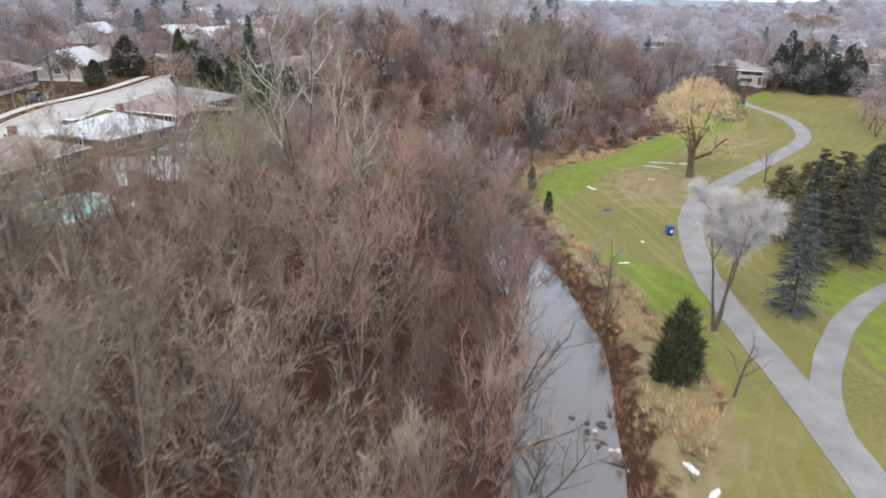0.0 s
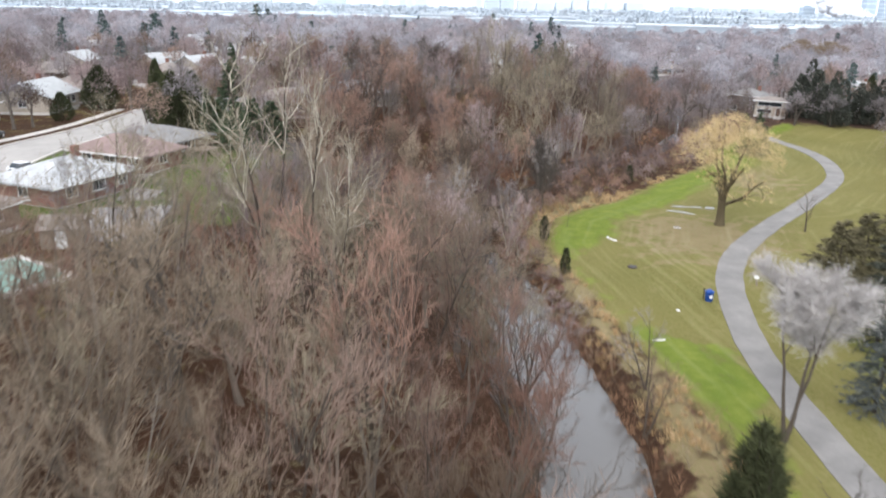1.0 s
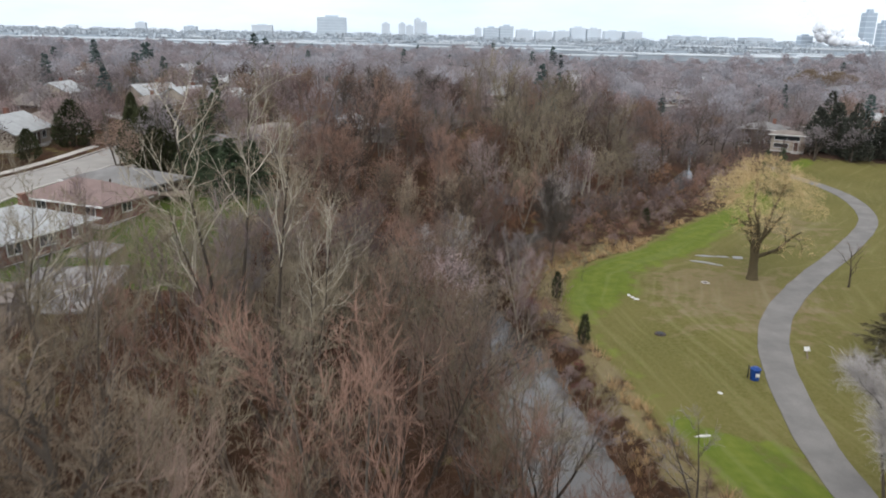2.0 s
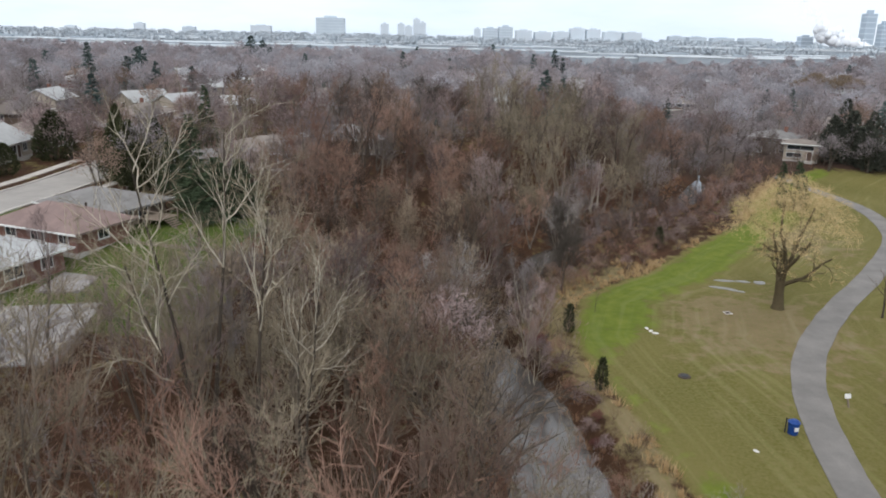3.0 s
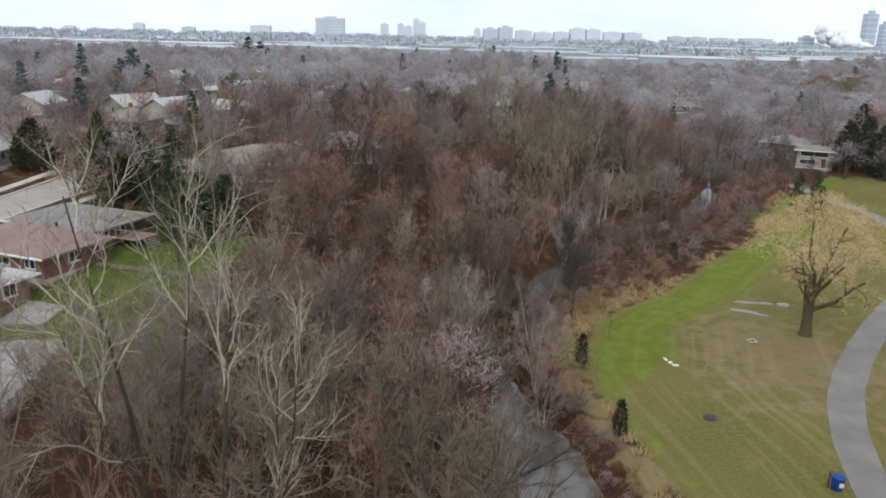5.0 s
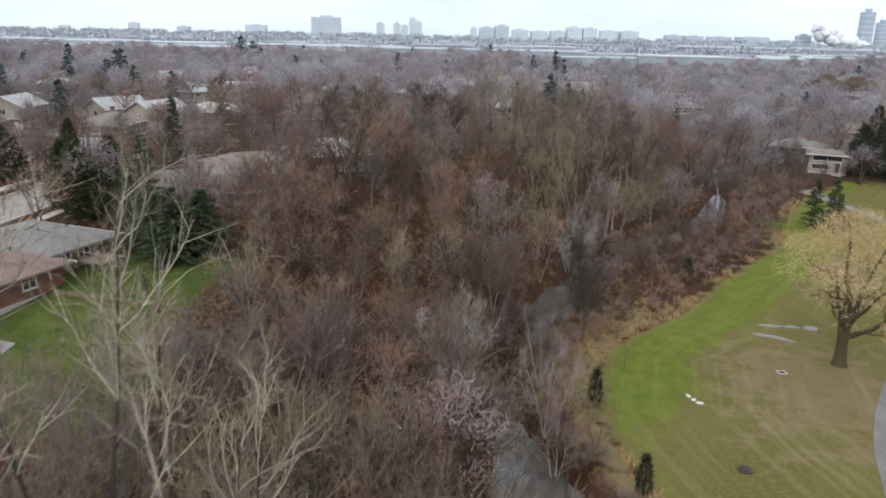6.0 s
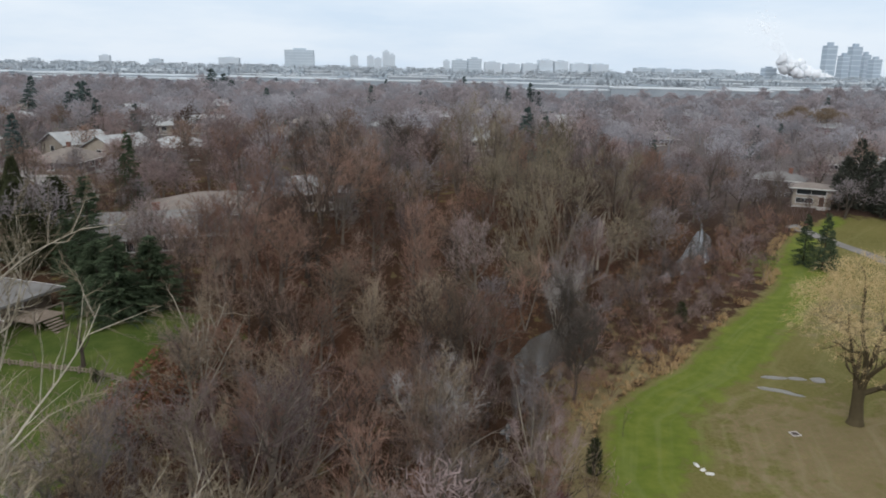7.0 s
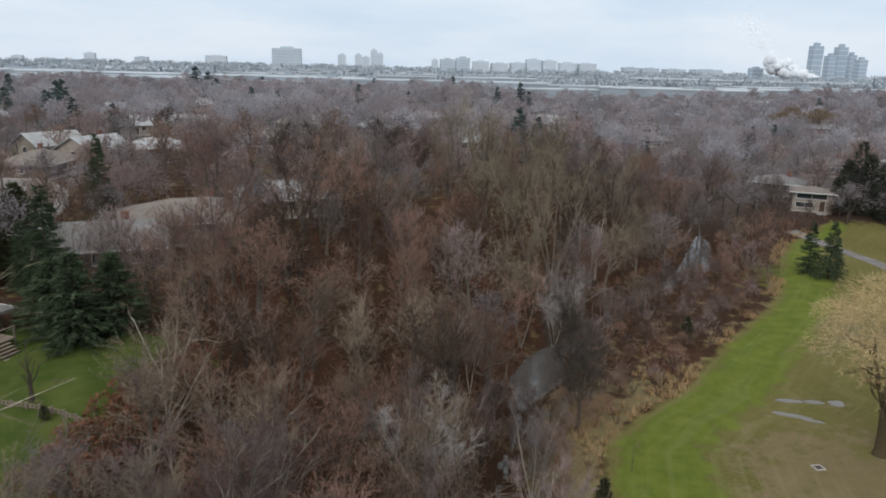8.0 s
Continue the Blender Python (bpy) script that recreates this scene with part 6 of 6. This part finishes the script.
# parked cars on the street
def car(label, paint):
    e = tagged(new("car"), label, "car", "parked cars")
    body = bm_box(-2.2, -0.88, 0.3, 2.2, 0.88, 0.85, 0.14)
    part("body", body, paint, e)
    cab = bm_faces([(-1.7, -0.78, 0.8), (1.0, -0.78, 0.8), (1.0, 0.78, 0.8), (-1.7, 0.78, 0.8), (-1.25, -0.62, 1.42), (0.35, -0.62, 1.42), (0.35, 0.62, 1.42), (-1.25, 0.62, 1.42)], [(0, 1, 5, 4), (1, 2, 6, 5), (2, 3, 7, 6), (3, 0, 4, 7), (4, 5, 6, 7)])
    part("glasshouse", cab, M_GLASS, e)
    part("roof", bm_box(-1.22, -0.6, 1.4, 0.32, 0.6, 1.46, 0.02), paint, e)
    for sx in (-1.35, 1.4):
        for sy in (-0.86, 0.86):
            bm = bmesh.new()
            bmesh.ops.create_cone(bm, cap_ends=True, segments=14, radius1=0.33, radius2=0.33, depth=0.2, matrix=Matrix.Translation((sx, sy, 0.33)) @ Matrix.Rotation(math.pi / 2, 4, "X"))
            tyre = part("wheel", bm, M_TYRE, e)
            bm = bmesh.new()
            bmesh.ops.create_cone(bm, cap_ends=True, segments=10, radius1=0.2, radius2=0.2, depth=0.23, matrix=Matrix.Translation((sx, sy, 0.33)) @ Matrix.Rotation(math.pi / 2, 4, "X"))
            part("rim", bm, M_TRIM, tyre)
    for sy in (-0.6, 0.6):
        part("headlight", bm_box(2.12, sy - 0.18, 0.58, 2.22, sy + 0.18, 0.72, 0.02), M_TRIM, e)
    return e


car_a, car_b = car("dark saloon car parked by the street", M_CAR_DARK), car("white car parked in a driveway", M_CAR_WHITE)
car_a.matrix_basis = pose(-72, 118.0, land_at(-72, 118) + 0.05, 0, 0, 95)
car_b.matrix_basis = pose(-56.5, 101.0, land_at(-56.5, 101) + 0.05, 0, 0, -18)
copy_thing(car_a, pose(101, 211, land_at(101, 211) + 0.02, 0, 0, 70))

# ---- things on the park lawn ----
def blob(name, label, category, x, y, rx, ry, h, material, seed, turn=0, kind="", n=18):
    """A low uneven patch that lies on the ground."""
    rng = random.Random(seed)
    V, F = [(0, 0, h)], []
    for ring, (f, z) in enumerate(((0.55, h * 0.9), (0.9, h * 0.4), (1.0, -0.05))):
        for k in range(n):
            a = 2 * math.pi * k / n
            r = f * (1 + 0.25 * math.sin(2 * a + seed) + rng.uniform(-0.12, 0.12))
            V.append((rx * r * math.cos(a), ry * r * math.sin(a), z))
    for k in range(n):
        F.append((0, 1 + k, 1 + (k + 1) % n))
        for ring in range(2):
            a, b = 1 + ring * n + k, 1 + ring * n + (k + 1) % n
            F.append((a, a + n, b + n, b))
    o = new(name, mesh_thing(name, V, F, material, True))
    o.matrix_basis = pose(x, y, land_at(x, y) + 0.02, 0, 0, turn)
    return tagged(o, label, category, kind=kind)


for k, (x, y, rx, ry, turn) in enumerate([(17.2, 106.2, 0.2, 0.34, 30), (17.5, 105.5, 0.18, 0.34, -20), (17.85, 104.9, 0.28, 0.3, 10), (17.2, 75.2, 0.6, 0.15, 20), (20.6, 82.5, 0.25, 0.18, 0), (15.6, 39.6, 0.35, 0.6, 30), (16.4, 37.2, 0.25, 0.6, -30)]):
    blob("snow_patch", "small leftover patch of old white snow on grass", "snow", x, y, rx, ry, 0.05, M_SNOW, k, turn)
for k, (x, y, rx, ry, turn) in enumerate([(29.6, 121.2, 1.5, 0.6, -25), (31.0, 120.2, 0.8, 0.4, -20), (30.8, 124.4, 1.3, 0.5, 5), (33.0, 124.2, 1.2, 0.4, 0), (35.0, 123.9, 1.0, 0.6, 10)]):
    blob("puddle", "shallow rain puddle on trampled grass", "puddle", x, y, rx, ry, 0.03, M_PUDDLE, 20 + k, turn, "structure")
st = tagged(new("drain_frame"), "small square pale concrete drain frame in the lawn", "drain")
for q in ((-0.4, -0.4, 0.4, -0.3), (-0.4, 0.3, 0.4, 0.4), (-0.4, -0.3, -0.3, 0.3), (0.3, -0.3, 0.4, 0.3)):
    part("edge", bm_box(q[0], q[1], -0.1, q[2], q[3], 0.08, 0.015), M_CONCRETE, st)
part("grate", bm_box(-0.3, -0.3, -0.1, 0.3, 0.3, 0.03), M_IRON, st)
st.matrix_basis = pose(27.3, 111.7, land_at(27.3, 111.7), 0, 0, 12)
mh = tagged(new("manhole"), "dark round manhole with an iron cover in the lawn", "manhole")
part("collar", bm_cyl(0, 0, -0.2, 0.14, 0.85, 0.75, 20), M_IRON, mh)
part("lid", bm_cyl(0, 0, 0.14, 0.19, 0.5, 0.48, 18), M_BLACK, mh)
mh.matrix_basis = pose(18.3, 94.7, land_at(18.3, 94.7)) @ Matrix.Diagonal((0.72, 0.72, 0.72, 1))
# the park bin: a blue drum with a dark lid and a second black one behind it
tb = tagged(new("litter_bin"), "bright blue plastic park litter bin by the path", "bin")
part("drum", bm_cyl(0, 0, 0, 0.95, 0.38, 0.44, 16), M_BIN, tb)
part("rim", bm_cyl(0, 0, 0.95, 1.02, 0.48, 0.48, 16), M_BIN, tb)
part("lid", bm_cyl(0, 0, 1.02, 1.2, 0.45, 0.2, 16), M_BIN, tb)
part("label", bm_box(-0.16, -0.46, 0.4, 0.16, -0.40, 0.7), M_TRIM, tb, "small white sticker")
tb.matrix_basis = pose(24.35, 85.4, land_at(24.35, 85.4), 0, 0, 10)
part("post", bm_cyl(-0.5, 0.25, 0, 1.25, 0.05, 0.05, 8), M_BLACK, tb, "dark post")
# a small white notice on a post across the path
nt = tagged(new("notice_post"), "small white notice on a short wooden post", "sign")
part("post", bm_box(-0.05, -0.05, -0.2, 0.05, 0.05, 1.0), M_WOOD, nt)
part("plate", bm_box(-0.28, -0.09, 0.75, 0.28, -0.05, 1.15, 0.01), M_TRIM, nt)
nt.matrix_basis = pose(30.7, 90.0, land_at(30.7, 90.0), -25, 0, 10)
# stones in the creek
for k in range(7):
    rr = random.Random(200 + k)
    blob("stone", "wet dark stone in the shallow creek", "stone", 10.4 + rr.gauss(0, 0.9), 45.5 + rr.gauss(0, 1.6), 0.3, 0.22, 0.2, M_IRON, k, rr.uniform(0, 180), n=8).location.z = WATER - 0.02
for k in range(16):
    f = rr.random()
    blob("stone", "pale and dark stones of a small bar in the creek", "stone", 10.2 + 2.2 * f + rr.gauss(0, 0.3), 45.0 - 4.4 * f + rr.gauss(0, 0.5), rr.uniform(0.12, 0.3), rr.uniform(0.1, 0.22), 0.16, (M_IRON, M_CONCRETE, M_BRICK_BROWN)[k % 3], 60 + k, rr.uniform(0, 180), n=8).location.z = WATER - 0.02

# ---- the far city ----
def block(label, x, y, w, h, mat, floors=True, taper=0.0, d=None):
    """A tall building: storeys set back between floor slabs, and a plant room on its roof."""
    d = d or w * 0.6
    e = tagged(new("tower_block"), label, "building", "buildings on the skyline")
    z0 = land_at(x, y)
    h -= z0
    part("body", bm_box(-w / 2, -d / 2, -2, w / 2, d / 2, h), mat, e)
    for z in np.arange(4, h - 1, max(9.0, h / 7)):
        part("floor_slab", bm_box(-w / 2 - 0.3, -d / 2 - 0.3, z, w / 2 + 0.3, d / 2 + 0.3, z + 2.0), M_TOWER_PALE, e)
    part("plant_room", bm_box(-w * 0.22, -d * 0.25, h, w * 0.22, d * 0.25, h + min(8, h * 0.1)), mat, e)
    e.matrix_basis = pose(x, y, z0, 0, 0, 8)
    return e


SKYLINE = [(-681, 3259, 119, 90, 1), (-605, 4359, 45, 84, 0), (-512, 4359, 38, 86, 0), (-469, 4359, 42, 74, 0), (-423, 4359, 38, 112, 0), (-390, 4359, 35, 95, 0), (-51, 2759, 22, 54, 0)]
SKYLINE += [(-6, 2759, 50, 56, 1), (48, 2759, 48, 62, 1), (120, 2959, 60, 53, 0), (192, 2959, 62, 48, 0), (261, 2959, 56, 50, 0), (321, 2959, 56, 64, 0), (380, 2959, 52, 61, 0)]
SKYLINE += [(466, 3059, 66, 55, 0), (543, 3059, 68, 54, 0), (762, 3259, 66, 44, 1), (843, 3259, 72, 43, 1), (976, 3359, 90, 41, 1), (1114, 3359, 120, 42, 1)]
SKYLINE += [(-1701, 3659, 48, 57, 0), (-2273, 4059, 54, 40, 0), (-1536, 3859, 62, 45, 1), (-1194, 3959, 102, 59, 0), (765, 1959, 35, 44, 2)]
SKYLINE += [(909, 1959, 31, 100, 2), (971, 2009, 23, 78, 2), (1022, 2059, 31, 102, 2), (1077, 2109, 22, 84, 2), (1024, 1959, 26, 70, 2)]
for x, y, w, h, k in SKYLINE:
    w *= 0.85 if k == 2 else 1.0
    word = ("concrete apartment block in haze-paled colour on the skyline", "broad grey apartment block in haze-paled colour on the skyline", "blue-grey glass tower in haze-paled colour on the skyline")[k]
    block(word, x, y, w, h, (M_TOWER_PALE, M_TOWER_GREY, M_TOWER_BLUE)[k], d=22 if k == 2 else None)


def warehouse():
    e = tagged(new("warehouse"), "low industrial shed with a pale flat roof, tinted for haze", "building", "industrial sheds in the distance")
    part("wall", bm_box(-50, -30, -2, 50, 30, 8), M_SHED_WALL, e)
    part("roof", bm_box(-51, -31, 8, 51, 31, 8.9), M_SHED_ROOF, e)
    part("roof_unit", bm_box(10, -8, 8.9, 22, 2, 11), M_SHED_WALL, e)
    return e


wh, whr, first = warehouse(), random.Random(9), True
for k in range(230):
    y = 720 + 2400 * whr.random() ** 1.3
    x = whr.uniform(-0.75, 0.75) * y
    m = pose(x, y, land_at(x, y), 0, 0, whr.uniform(-12, 12)) @ Matrix.Diagonal((whr.uniform(0.5, 1.5), whr.uniform(0.5, 1.2), whr.uniform(0.7, 1.3), 1))
    if first:
        wh.matrix_basis, first = m, False
    else:
        copy_thing(wh, m)
# tree belts between the sheds
fv, ff = [], []
tr = random.Random(12)
for k in range(70):
    a, r = tr.uniform(0, 2 * math.pi), 4.5 * math.sqrt(tr.random())
    z = 3 + 9 * tr.random()
    sliver(fv, ff, Vector((r * math.cos(a), r * math.sin(a), z)), Vector((math.cos(a) * 0.5, math.sin(a) * 0.5, 1)).normalized(), tr.uniform(2, 4), 1.1, tr)
belt_tree = as_tris((fv, ff))
belts = []
for k in range(2600):
    y = 860 + 3200 * tr.random() ** 1.4
    x = tr.uniform(-0.72, 0.72) * y
    if noise.noise(Vector((x * 0.004, y * 0.006, 2))) < 0.0:
        continue
    s = tr.uniform(0.7, 1.2) * (1 + y / 3000)
    belts.append((*belt_tree, pose(x, y, land_at(x, y), 0, 0, tr.uniform(0, 360)) @ Matrix.Diagonal((s * 2.0, s, s * 0.72, 1))))
joined("tree_belts", belts, M_FAR_WOOD, "haze-tinted grey belts of far trees between industrial sheds", "woods")
# steam from a plant: a drift of small flecks, thick at the stack and thinning as it rises
STEAM_LINE = [(892, 14, 12), (862, 22, 18), (822, 32, 22), (788, 46, 20), (766, 74, 20), (742, 102, 27), (716, 138, 31), (694, 172, 34)]
sr = random.Random(6)


def steam_at(f):
    i = min(int(f), len(STEAM_LINE) - 2)
    a, b, g = STEAM_LINE[i], STEAM_LINE[i + 1], f - i
    return [a[q] + (b[q] - a[q]) * g for q in range(3)]


bm = bmesh.new()
for k in range(150):
    x, z, r = steam_at(3.6 * (k / 150) ** 1.2)
    q = r * sr.uniform(0.28, 0.6)
    bmesh.ops.create_icosphere(bm, subdivisions=2, radius=q, matrix=Matrix.Translation((x + sr.gauss(0, 0.5) * r, 1900 + sr.gauss(0, 0.5) * r, max(z + sr.gauss(0, 0.3) * r, q * 0.8))))
for v in bm.verts:
    v.co += v.normal * 2.2 * noise.noise(v.co * 0.16)
for fc in bm.faces:
    fc.smooth = True
me = bpy.data.meshes.new("steam_plume")
bm.to_mesh(me)
bm.free()
me.materials.append(M_STEAM)
steam = tagged(new("steam_plume", me), "white steam billowing from a distant plant", "steam", kind="stuff")
sv, sf = [], []
for k in range(5000):
    x, z, r = steam_at(6.6 * sr.random() ** 1.15)
    v = Vector((sr.gauss(0, 1), sr.gauss(0, 1), sr.gauss(0, 1))) * 0.5
    p = Vector((x + v.x * r * 1.1, 1890 + v.y * r, max(3.0, z + v.z * r * 0.8)))
    if noise.noise(p * 0.05) < -0.05:
        continue
    facing = (Vector((-0.25, -0.7, 0.66)) + Vector((sr.gauss(0, 1), sr.gauss(0, 1), sr.gauss(0, 1))) * 0.25).normalized()
    u = off_axis(facing, math.pi / 2, sr)
    w, q, n0 = facing.cross(u), sr.uniform(0.5, 1.3), len(sv)
    sv += [tuple(p + u * q), tuple(p + w * q), tuple(p - u * q), tuple(p - w * q)]
    sf.append((n0, n0 + 1, n0 + 2, n0 + 3))
tagged(new("steam_wisps", mesh_thing("steam_wisps", sv, sf, M_STEAM)), "thin wisps of steam drifting off a plume", "steam", kind="stuff")
